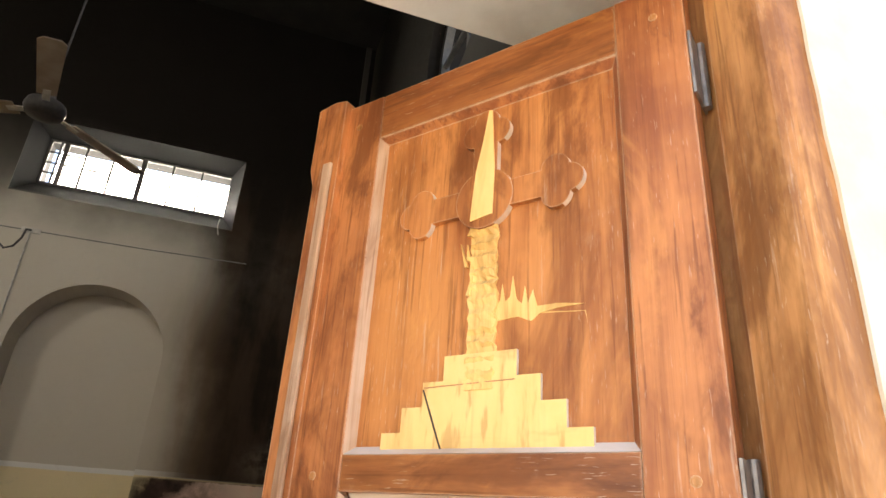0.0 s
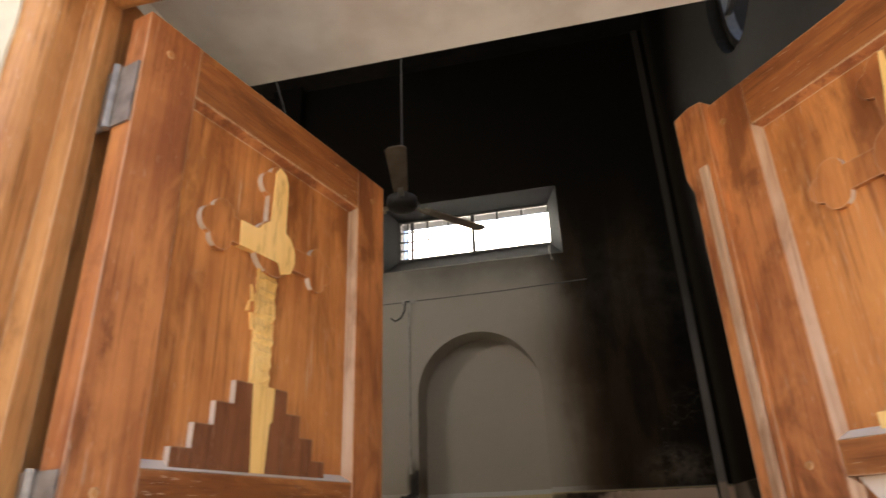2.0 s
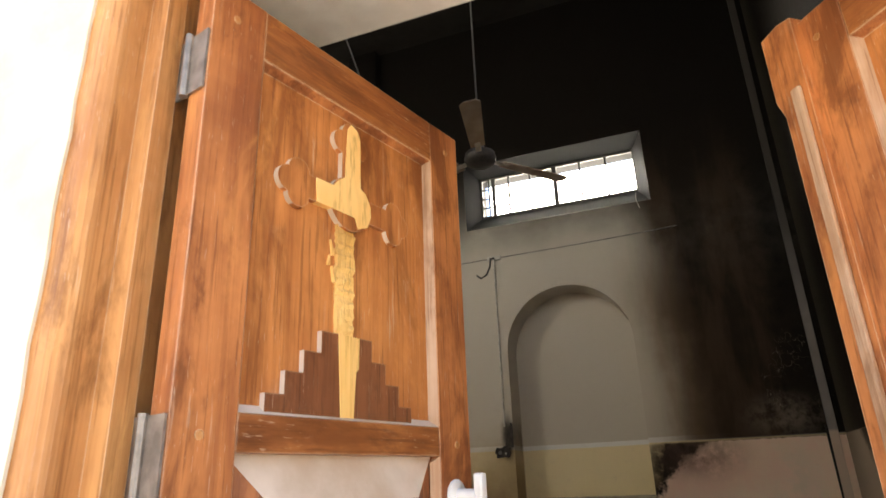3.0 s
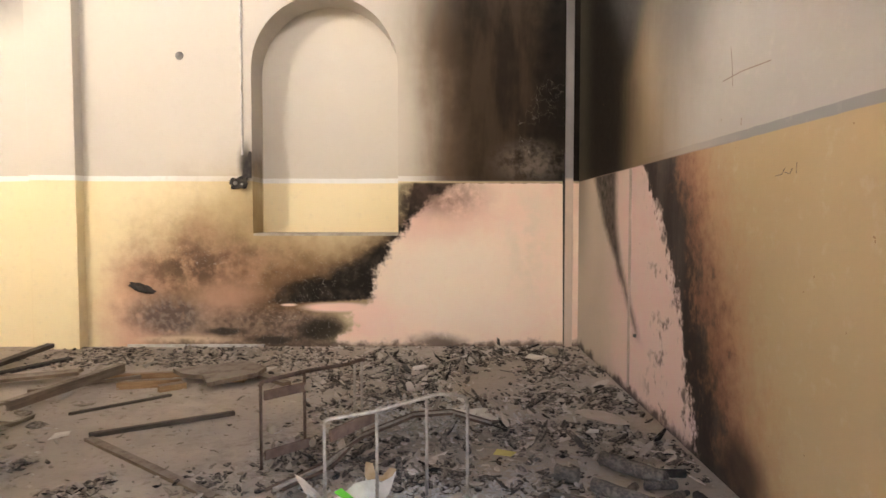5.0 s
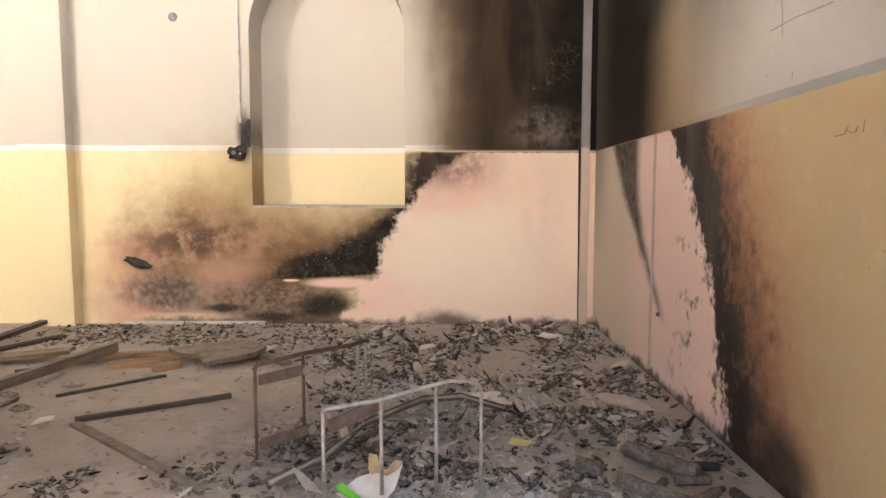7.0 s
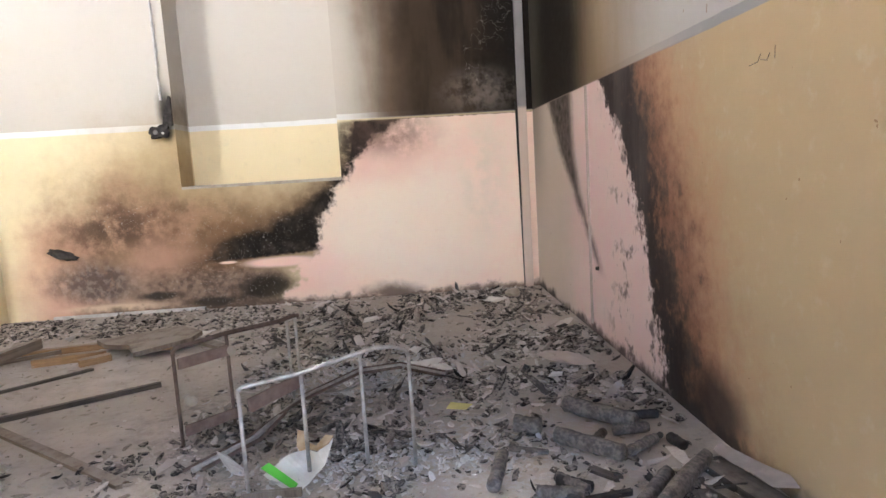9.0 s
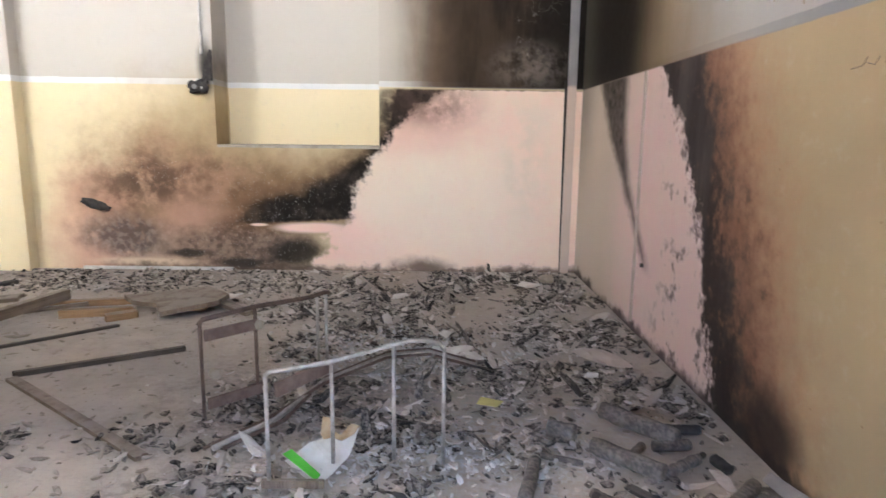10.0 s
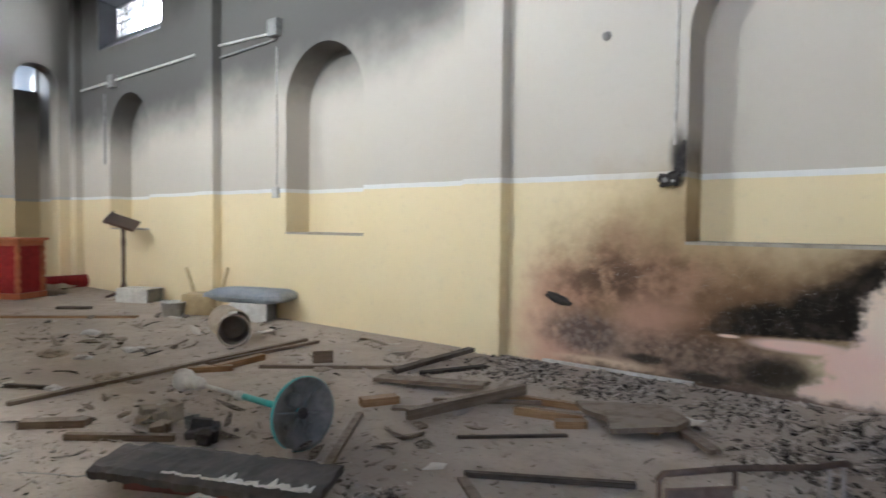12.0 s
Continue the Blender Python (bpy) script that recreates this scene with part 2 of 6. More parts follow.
    col = n.mix(n.mul(plume, n.add(0.90, n.mul(mid, 0.14))), col, n.mix(n.step(n.add(x, n.mul(wob, 0.5)), 1.25, 1.65), n.mix(n.step(streak, 0.40, 0.62), (0.018, 0.013, 0.010), (0.046, 0.031, 0.021)), (0.008, 0.007, 0.006)))
    col = n.mix(high, col, SOOT)
    pale = n.mul(n.blob(x, z, 1.36, 2.02, 0.34, 0.20, 0.7, n.mul(wob, 1.8)), above)
    col = n.mix(n.mul(pale, n.step(n.add(n.mul(mid, 0.6), n.mul(fine, 0.4)), 0.40, 0.62), 0.7), col, (0.20, 0.165, 0.135))
    crack = n.node("ShaderNodeTexVoronoi", Scale=3.2)
    crack.feature = "DISTANCE_TO_EDGE"
    warped = n.node("ShaderNodeVectorMath")
    warped.operation = "ADD"
    n.tree.links.new(n.pos, warped.inputs[0])
    nz = n.tree.nodes.new("ShaderNodeTexNoise")
    nz.inputs["Scale"].default_value = 5
    n.tree.links.new(n.pos, nz.inputs["Vector"])
    n.tree.links.new(nz.outputs[1], warped.inputs[1])
    n.tree.links.new(warped.outputs[0], crack.inputs["Vector"])
    hair = n.mul(n.step(crack.outputs[0], 0.010, 0.003), n.step(big, 0.54, 0.62), n.step(z, 3.2, 2.6), n.top(n.mul(plume, above), n.mul(deposit, 0.8)))
    col = n.mix(n.mul(hair, n.sub(1.0, bare), 0.32), col, (0.40, 0.36, 0.30))
    # rot round the wall box and pits
    col = n.mix(n.mul(n.blob(x, z, -1.73, 1.98, 0.07, 0.22, 0.7, n.mul(wob, 1.2)), 0.9), col, SOOT)
    flake = n.noise(1.0, 3, 0.6, (30, 30, 44), 2.2)
    chips = n.mul(n.step(flake, 0.655, 0.68), n.top(n.blob(x, z, -2.2, 0.98, 0.45, 0.14, 0.6, w_mid), n.top(n.blob(x, z, -1.1, 0.75, 0.65, 0.28, 0.5, w_mid), n.mul(rough_low, 0.8))))
    col = n.mix(n.mul(chips, 0.8), col, (0.62, 0.57, 0.5))
    col = n.mix(n.mul(n.step(n.y, 8.62, 8.66), n.step(z, 4.4, 4.2)), col, clean)
    # window reveals: soot tone pushed near black against the lamp light on them
    col = n.mix(n.mul(n.step(n.y, 8.252, 8.26), n.step(z, 4.7, 4.85), 0.98), col, (0.008, 0.008, 0.009))
    n.bump(n.add(n.mul(mid, 0.6), n.mul(fine, 0.4)), 0.25, 0.012)
    return n.done(col, n.add(0.72, n.mul(fine, 0.2)), spec=0.12)


def wall_west_material():
    n = Nodes("burnt_shade_toned_plaster_west")
    y, z = n.y, n.z
    # same paint as the north wall, its colours darkened for smoke and shade
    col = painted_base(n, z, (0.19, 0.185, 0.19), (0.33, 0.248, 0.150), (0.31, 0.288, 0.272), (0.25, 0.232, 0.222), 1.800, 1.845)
    big, mid, fine = n.noise(1.3, 4), n.noise(4.5, 5, 0.62), n.noise(16, 6, 0.68)
    streak = n.noise(3.6, 5, 0.62, (1.0, 1.0, 0.16))
    w_mid, w_fine, w_run = n.around(mid, 0.22), n.around(fine, 0.10), n.around(streak, 0.2)
    up = n.step(z, 1.80, 1.815)
    low = n.sub(1.0, up)
    # above the dado: black by the corner, ochre-brown scorch, then grey
    col = n.mix(n.mul(n.step(n.add(y, w_run), 4.3, 5.3), up, 0.55), col, (0.36, 0.33, 0.30))
    col = n.mix(n.mul(n.step(n.add(y, n.mul(w_run, 1.6)), 4.7, 6.2), up, 0.85), col, (0.20, 0.135, 0.065))
    col = n.mix(n.mul(n.blob(y, z, 5.35, 2.95, 0.55, 0.65, 0.8, w_mid), 0.75), col, (0.07, 0.062, 0.055))
    dark = n.add(y, w_run, n.mul(w_mid, 0.3))
    col = n.mix(n.mul(n.step(n.add(z, w_mid), 2.3, 4.2), 0.92), col, (0.03, 0.028, 0.026))
    col = n.mix(n.mul(n.step(n.sub(dark, n.line(z, [(1.8, 6.7), (2.5, 6.65), (4.0, 5.6), (6.0, 4.0)], 3, 8)), -0.75, 0.15), up, 0.97), col, SOOT)
    # below: bared pink, black band, rust, ochre
    edge = n.line(z, [(0.0, 4.98), (0.2, 5.04), (0.67, 5.23), (1.13, 5.46), (1.42, 5.67), (1.8, 6.02)], 4, 7)
    out = n.add(n.sub(y, edge), n.mul(w_fine, 1.3), n.mul(w_mid, 0.5), n.mul(w_run, 0.6), n.around(n.noise(8, 4, 0.7), 0.14))
    width = n.line(z, [(0.0, -0.33), (0.5, -0.34), (1.2, -0.38), (1.8, -0.58)], -1, 0)
    rust = n.mul(n.step(n.add(n.sub(out, width), n.mul(w_mid, 0.8)), -0.85, -0.15), low)
    col = n.mix(n.mul(rust, 0.85), col, n.mix(n.step(n.add(n.mul(mid, 0.5), n.mul(streak, 0.5)), 0.38, 0.62), (0.19, 0.083, 0.053), (0.30, 0.155, 0.09)))
    edge_rust = n.mul(n.step(n.add(n.sub(out, width), n.mul(w_mid, 0.8)), -0.45, 0.0), low)
    col = n.mix(n.mul(edge_rust, n.step(streak, 0.3, 0.6), 0.7), col, (0.07, 0.036, 0.027))
    band = n.mul(n.step(n.add(n.sub(out, width), n.mul(w_mid, 0.9)), -0.28, 0.16), low)
    col = n.mix(n.mul(band, n.step(n.add(n.mul(mid, 0.5), n.mul(fine, 0.5), n.mul(band, 0.25)), 0.40, 0.72), 0.93), col, n.mix(n.step(streak, 0.42, 0.62), (0.020, 0.018, 0.018), (0.055, 0.046, 0.044)))
    pink = n.mix(n.step(mid, 0.3, 0.7), (0.66, 0.46, 0.43), (0.64, 0.50, 0.44))
    pink = n.mix(n.step(n.add(y, w_mid), 6.4, 7.3), pink, (0.50, 0.42, 0.34))
    bare = n.mul(n.step(n.add(out, n.mul(w_run, 0.5)), -0.05, 0.06), low)
    col = n.mix(bare, col, pink)
    rim = n.mul(n.step(n.math("ABSOLUTE", n.add(out, n.mul(w_run, 0.5), -0.07)), 0.07, 0.0), n.step(fine, 0.50, 0.60), low)
    col = n.mix(n.mul(rim, 0.6), col, (0.70, 0.62, 0.58))
    blot = n.mul(n.step(n.add(mid, n.mul(fine, 0.3)), 0.70, 0.82), n.step(y, 6.2, 5.5), bare)
    col = n.mix(n.mul(blot, 0.85), col, (0.07, 0.05, 0.05))
    # the long drip
    drip = n.line(z, [(0.45, 6.08), (0.82, 6.47), (1.03, 6.69), (1.36, 6.96), (1.8, 7.16)], 5, 8)
    wide = n.line(z, [(0.45, 0.0), (0.82, 0.02), (1.03, 0.06), (1.36, 0.17), (1.8, 0.34)], 0, 1)
    d = n.math("ABSOLUTE", n.add(n.sub(y, drip), n.mul(w_mid, 0.25)))
    col = n.mix(n.mul(n.step(n.add(n.sub(d, wide), n.mul(w_fine, 0.8), n.mul(w_mid, 0.3)), 0.15, -0.07), n.step(z, 0.42, 0.6), low, n.add(0.62, n.mul(fine, 0.5))), col, (0.02, 0.016, 0.013))
    # darker towards the north corner, more so higher up
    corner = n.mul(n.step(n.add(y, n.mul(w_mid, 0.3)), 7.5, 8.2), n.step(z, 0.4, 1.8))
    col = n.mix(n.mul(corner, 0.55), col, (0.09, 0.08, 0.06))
    foot = n.mul(n.step(n.add(z, n.mul(w_mid, 0.7)), 0.09, 0.0), n.step(y, 3.2, 4.3))
    col = n.mix(n.mul(foot, 0.9), col, (0.04, 0.034, 0.03))
    col = n.mix(n.mul(n.blob(y, z, 4.44, 0.13, 0.20, 0.17, 0.6, n.mul(w_mid, 1.6)), 0.9), col, (0.035, 0.025, 0.022))
    pits = n.step(n.noise(34, 1), 0.80, 0.82)
    col = n.mix(n.mul(pits, 0.7), col, (0.16, 0.09, 0.04))
    n.bump(n.add(n.mul(mid, 0.6), n.mul(fine, 0.4)), 0.25, 0.012)
    return n.done(col, n.add(0.68, n.mul(fine, 0.2)), spec=0.12)


def wall_plain_material(name, smoke=3.2):
    n = Nodes(name)
    col = painted_base(n, n.z, (0.5, 0.5, 0.5))
    w = n.around(n.noise(1.0, 4), 0.5)
    col = n.mix(n.mul(n.step(n.add(n.z, w), smoke - 0.3, smoke + 1.6), 0.9), col, (0.03, 0.029, 0.028))
    n.bump(n.noise(15, 5), 0.2, 0.01)
    return n.done(col, 0.8, spec=0.25)


def plain(name, a, b, scale=8.0, rough=0.75, metal=0.0, bump=0.15, stretch=None, spec=None, detail=5):
    n = Nodes(name)
    big, fine = n.noise(scale * 0.25, 3), n.noise(scale, detail, 0.6, stretch)
    col = n.mix(n.step(n.add(n.mul(big, 0.5), n.mul(fine, 0.5)), 0.36, 0.64), a, b)
    if bump:
        n.bump(fine, bump, 0.006)
    return n.done(col, n.add(rough - 0.1, n.mul(fine, 0.2)), metal, spec)


def wood(name, a, b, grain=(26, 26, 1.6), rough=0.5, wear=(0.60, 0.44, 0.30), worn=0.25, coat=0.0, rubbed=0.0, dust=0.0):
    """Wood with its grain along the axis of the smallest grain value."""
    n = Nodes(name)
    dim = lambda c, k: tuple(v * k * (1 - 0.12 * i) for i, v in enumerate(c))
    g = n.noise(1.0, 6, 0.62, grain, 0.6)
    blotch = n.noise(3.2, 5, 0.62)
    pore = n.noise(1.0, 3, 0.6, tuple(v * (5 if v > 5 else 3) for v in grain))
    vein = n.noise(1.0, 4, 0.6, tuple(v * (2.6 if v > 5 else 0.7) for v in grain), 1.0)
    col = n.mix(n.step(n.add(n.mul(g, 0.45), n.mul(blotch, 0.55)), 0.36, 0.62), a, b)
    col = n.mix(n.mul(n.step(vein, 0.50, 0.68), 0.28), col, dim(a, 0.62))
    col = n.mix(n.mul(n.step(pore, 0.55, 0.68), 0.5), col, dim(a, 0.42))
    stain = n.noise(1.0, 5, 0.65, tuple(v * (0.22 if v > 5 else 0.9) for v in grain), 1.2)
    col = n.mix(n.mul(n.step(stain, 0.50, 0.66), 0.6), col, dim(a, 0.5))
    scuff = n.mul(n.step(n.noise(1.0, 4, 0.7, tuple(v * 3.5 for v in grain)), 0.60, 0.70), n.step(n.noise(3.1, 3), 0.44, 0.60))
    col = n.mix(n.mul(scuff, worn), col, wear)
    if rubbed:
        # varnish rubbed off the arrises, thin scratches and flecks along the grain, old grime
        soft = n.node("ShaderNodeBevel", Radius=0.004)
        geo = n.tree.nodes.new("ShaderNodeNewGeometry")
        dot = n.tree.nodes.new("ShaderNodeVectorMath")
        dot.operation = "DOT_PRODUCT"
        n.tree.links.new(soft.outputs[0], dot.inputs[0])
        n.tree.links.new(geo.outputs["Normal"], dot.inputs[1])
        arris = n.mul(n.step(n.add(dot.outputs["Value"], n.around(n.noise(11, 5, 0.7), 0.10)), 0.985, 0.88), rubbed)
        col = n.mix(arris, col, (0.66, 0.47, 0.30))
        grime = n.noise(1.0, 6, 0.68, tuple(v * (0.27 if v > 5 else 1.6) for v in grain), 0.5)
        col = n.mix(n.mul(n.step(grime, 0.50, 0.64), 0.7), col, dim(a, 0.45))
        col = n.mix(n.mul(n.step(grime, 0.43, 0.30), 0.55), col, (min(1, b[0] * 1.2), min(1, b[1] * 1.3), min(1, b[2] * 1.2)))
        fleck = n.noise(1.0, 2, 0.5, tuple(v * (14 if v > 5 else 22) for v in grain), 0.3)
        nick = n.mul(n.step(fleck, 0.665, 0.70), n.step(n.noise(2.3, 4), 0.42, 0.58))
        col = n.mix(n.mul(nick, 0.3), col, (0.74, 0.56, 0.40))
    if dust:
        # settled dust lies on what faces up
        face = n.tree.nodes.new("ShaderNodeNewGeometry")
        up = n.tree.nodes.new("ShaderNodeSeparateXYZ")
        n.tree.links.new(face.outputs["Normal"], up.inputs[0])
        col = n.mix(n.mul(n.step(up.outputs[2], 0.5, 0.95), n.step(n.noise(9, 5, 0.65), 0.25, 0.6), dust), col, (0.33, 0.285, 0.24))
    n.bump(n.add(n.mul(g, 0.4), n.mul(vein, 0.3), n.mul(pore, 0.5)), 0.4, 0.004)
    n.bsdf.inputs["Coat Weight"].default_value = coat
    n.bsdf.inputs["Coat Roughness"].default_value = 0.3
    return n.done(col, n.add(rough - 0.08, n.mul(blotch, 0.2)), spec=0.22)


def floor_material():
    n = Nodes("ash_and_dust_on_cement")
    x, y = n.x, n.y
    big, mid, fine = n.noise(0.7, 4), n.noise(3.5, 6, 0.65), n.noise(22, 6, 0.7)
    dust = n.mix(n.step(mid, 0.3, 0.7), (0.41, 0.350, 0.293), (0.54, 0.47, 0.40))
    dust = n.mix(n.mul(n.step(n.add(n.mul(big, 0.6), n.mul(mid, 0.4)), 0.48, 0.62), 0.4), dust, (0.28, 0.24, 0.205))
    dust = n.mix(n.mul(n.step(n.noise(9, 5, 0.7), 0.56, 0.70), 0.45), dust, (0.22, 0.185, 0.155))
    dust = n.mix(n.mul(n.step(fine, 0.52, 0.72), 0.4), dust, (0.25, 0.215, 0.19))
    w = n.add(n.around(mid, 0.9), n.around(fine, 0.5))
    # ash spreads over the corner and along the north wall
    ash = n.top(n.step(n.add(x, n.mul(n.sub(y, 5.5), 0.35), w), -0.5, 0.6), n.step(n.add(y, n.mul(n.step(x, -4.6, -2.8), 0.9), w), 7.9, 8.5))
    char = n.mul(ash, n.step(n.add(mid, n.around(fine, 0.2)), 0.34, 0.56), n.step(n.add(y, w), 3.4, 4.4))
    col = n.mix(n.mul(char, 0.16), dust, (0.085, 0.073, 0.064))
    pile = n.top(n.blob(x, y, 0.15, 5.2, 1.0, 1.0, 0.4, w), n.blob(x, y, -0.3, 4.2, 0.5, 0.35, 0.5, w))
    col = n.mix(n.mul(pile, n.step(fine, 0.42, 0.60), 0.4), col, (0.09, 0.083, 0.076))
    white = n.mul(n.top(n.blob(x, y, 0.3, 5.9, 0.7, 0.5, 0.6, w), n.blob(x, y, 0.7, 4.6, 0.6, 0.5, 0.6, w)), n.step(fine, 0.42, 0.6))
    col = n.mix(n.mul(white, 0.75), col, (0.58, 0.55, 0.51))
    col = n.mix(n.mul(n.step(n.noise(60, 3), 0.66, 0.72), 0.5), col, (0.45, 0.42, 0.38))
    n.bump(n.add(n.mul(mid, 0.7), n.mul(fine, 0.5)), 0.6, 0.03)
    return n.done(col, 0.95, spec=0.15)


M_BACK, M_WEST = wall_back_material(), wall_west_material()
M_SOUTH = wall_plain_material("smoked_plaster_south")
M_EAST = wall_plain_material("smoked_plaster_east", 3.0)
M_FLOOR = floor_material()
M_CEILING = plain("soot_black_ceiling", (0.012, 0.011, 0.010), (0.03, 0.027, 0.025), 3, 0.9)
M_FACADE = plain("sunlit_cream_render", (0.64, 0.55, 0.40), (0.54, 0.45, 0.31), 12, 0.85, bump=0.4)
M_REVEAL = plain("white_reveal_plaster", (0.72, 0.69, 0.63), (0.60, 0.56, 0.50), 9, 0.85, bump=0.3)
M_GROUND = plain("pale_paving_dust", (0.42, 0.37, 0.30), (0.34, 0.30, 0.24), 4, 0.95)
M_DOOR = wood("varnished_door_wood", (0.26, 0.080, 0.028), (0.53, 0.198, 0.064), worn=0.5, coat=0.08, rough=0.5, rubbed=0.6)
M_DOOR_PANEL = wood("varnished_panel_wood", (0.35, 0.114, 0.032), (0.58, 0.228, 0.066), worn=0.45, coat=0.08, rough=0.5, rubbed=0.7)
M_CROSS = wood("varnished_cross_wood", (0.35, 0.114, 0.032), (0.57, 0.220, 0.064), worn=0.5, coat=0.08, rough=0.5, rubbed=0.4)
# paler wood for the beads on the free side
M_DOOR_PALE = wood("pale_door_bead", (0.38, 0.20, 0.105), (0.54, 0.36, 0.24), worn=0.3)
# dust tone with the daylight on ledges and outward edges put in
M_LEDGE = plain("dust_and_light_on_door_edges", (0.50, 0.36, 0.25), (0.66, 0.53, 0.42), 9, 0.8)
M_FRAME = wood("door_frame_wood", (0.36, 0.145, 0.046), (0.54, 0.25, 0.085), worn=0.4, rubbed=0.5)
M_RAW = wood("raw_split_wood", (0.74, 0.41, 0.112), (0.85, 0.53, 0.185), worn=0.1)
M_SPLIT = wood("smooth_split_wood", (0.82, 0.475, 0.15), (0.90, 0.57, 0.22), (9, 9, 3), worn=0.1)
M_BASE = wood("dark_base_wood", (0.15, 0.052, 0.021), (0.24, 0.088, 0.034), worn=0.5, rubbed=0.3)
M_RAIL = wood("varnished_rail_wood", (0.24, 0.076, 0.022), (0.42, 0.155, 0.045), (1.6, 26, 26), worn=0.4, coat=0.15, rubbed=0.6)
M_HINGE = plain("worn_steel_hinge", (0.20, 0.16, 0.13), (0.34, 0.28, 0.23), 40, 0.55, 0.7)
M_WHITE_METAL = plain("white_handle_enamel", (0.78, 0.75, 0.72), (0.66, 0.61, 0.56), 30, 0.35)
M_DARK_METAL = plain("dark_window_metal", (0.05, 0.05, 0.055), (0.09, 0.085, 0.08), 30, 0.6, 0.3)
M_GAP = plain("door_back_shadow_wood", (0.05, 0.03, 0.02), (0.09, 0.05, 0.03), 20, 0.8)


# ---- building helpers ----
def part(name, bm, material, parent=None, label="", smooth=False):
    me = bpy.data.meshes.new(name)
    bmesh.ops.recalc_face_normals(bm, faces=bm.faces)
    bm.to_mesh(me)
    bm.free()
    for m in material if isinstance(material, (list, tuple)) else [material]:
        me.materials.append(m)
    if smooth:
        for p in me.polygons:
            p.use_smooth = True
    ob = new(name, me)
    if parent:
        ob.parent = parent
    if label:
        tagged(ob, label)
    return ob


def thing(name, at, label, category, group="", rz=0.0, rx=0.0, ry=0.0):
    e = new(name)
    e.empty_display_size = 0.1
    e.matrix_world = pose(*at, rx, ry, rz)
    return tagged(e, label, category, group)


def box(bm, x0, x1, y0, y1, z0, z1, bevel=0.0, m=None):
    vs = [bm.verts.new((x, y, z)) for x in (x0, x1) for y in (y0, y1) for z in (z0, z1)]
    faces = [bm.faces.new([vs[i] for i in f]) for f in ((0, 1, 3, 2), (4, 6, 7, 5), (0, 4, 5, 1), (2, 3, 7, 6), (0, 2, 6, 4), (1, 5, 7, 3))]
    if bevel:
        edges = list({e for f in faces for e in f.edges})
        got = bmesh.ops.bevel(bm, geom=edges, offset=bevel, segments=2, affect="EDGES", profile=0.6)
        vs = list({v for f in got["faces"] for v in f.verts} | {v for v in vs if v.is_valid})
    if m is not None:
        bmesh.ops.transform(bm, matrix=m, verts=[v for v in vs if v.is_valid])
    return vs


def box_bm(x0, x1, y0, y1, z0, z1, bevel=0.0, m=None):
    bm = bmesh.new()
    box(bm, x0, x1, y0, y1, z0, z1, bevel, m)
    return bm


def prism(bm, outline, axis, lo, hi, m=None):
    """A closed outline of (u, v) pushed along an axis: x gives (y, z), y gives (x, z), z gives (x, y)."""
    def at(u, v, w):
        return {"x": (w, u, v), "y": (u, w, v), "z": (u, v, w)}[axis]
    a = [bm.verts.new(at(u, v, lo)) for u, v in outline]
    b = [bm.verts.new(at(u, v, hi)) for u, v in outline]
    k = len(a)
    bm.faces.new(a)
    bm.faces.new(b[::-1])
    for i in range(k):
        bm.faces.new((a[i], b[i], b[(i + 1) % k], a[(i + 1) % k]))
    if m is not None:
        bmesh.ops.transform(bm, matrix=m, verts=a + b)
    return a + b


def prism_bm(outline, axis, lo, hi, m=None):
    bm = bmesh.new()
    prism(bm, outline, axis, lo, hi, m)
    return bm


def tube(bm, points, radius, sides=8, closed_ends=True):
    """A round bar along a line of points."""
    pts = [Vector(p) for p in points]
    rings = []
    for i, p in enumerate(pts):
        d = (pts[min(i + 1, len(pts) - 1)] - pts[max(i - 1, 0)]).normalized()
        side = d.orthogonal().normalized() if i == 0 else (rings_side - d * rings_side.dot(d)).normalized()
        rings_side = side
        up = d.cross(side)
        r = radius[i] if isinstance(radius, (list, tuple)) else radius
        rings.append([bm.verts.new(p + (side * math.cos(a) + up * math.sin(a)) * r) for a in (2 * math.pi * k / sides for k in range(sides))])
    for a, b in zip(rings, rings[1:]):
        for k in range(sides):
            bm.faces.new((a[k], a[(k + 1) % sides], b[(k + 1) % sides], b[k]))
    if closed_ends:
        bm.faces.new(rings[0][::-1])
        bm.faces.new(rings[-1])


def tube_bm(points, radius, sides=8):
    bm = bmesh.new()
    tube(bm, points, radius, sides)
    return bm


def turned(bm, profile, sides=20, m=None, close=True):
    """A turned body round z: profile of (radius, z)."""
    rings = [[bm.verts.new((r * math.cos(2 * math.pi * k / sides), r * math.sin(2 * math.pi * k / sides), z)) for k in range(sides)] for r, z in profile]
    for a, b in zip(rings, rings[1:]):
        for k in range(sides):
            bm.faces.new((a[k], a[(k + 1) % sides], b[(k + 1) % sides], b[k]))
    if close:
        bm.faces.new(rings[0][::-1])
        bm.faces.new(rings[-1])
    if m is not None:
        bmesh.ops.transform(bm, matrix=m, verts=[v for r in rings for v in r])


def turned_bm(profile, sides=20, m=None, close=True):
    bm = bmesh.new()
    turned(bm, profile, sides, m, close)
    return bm


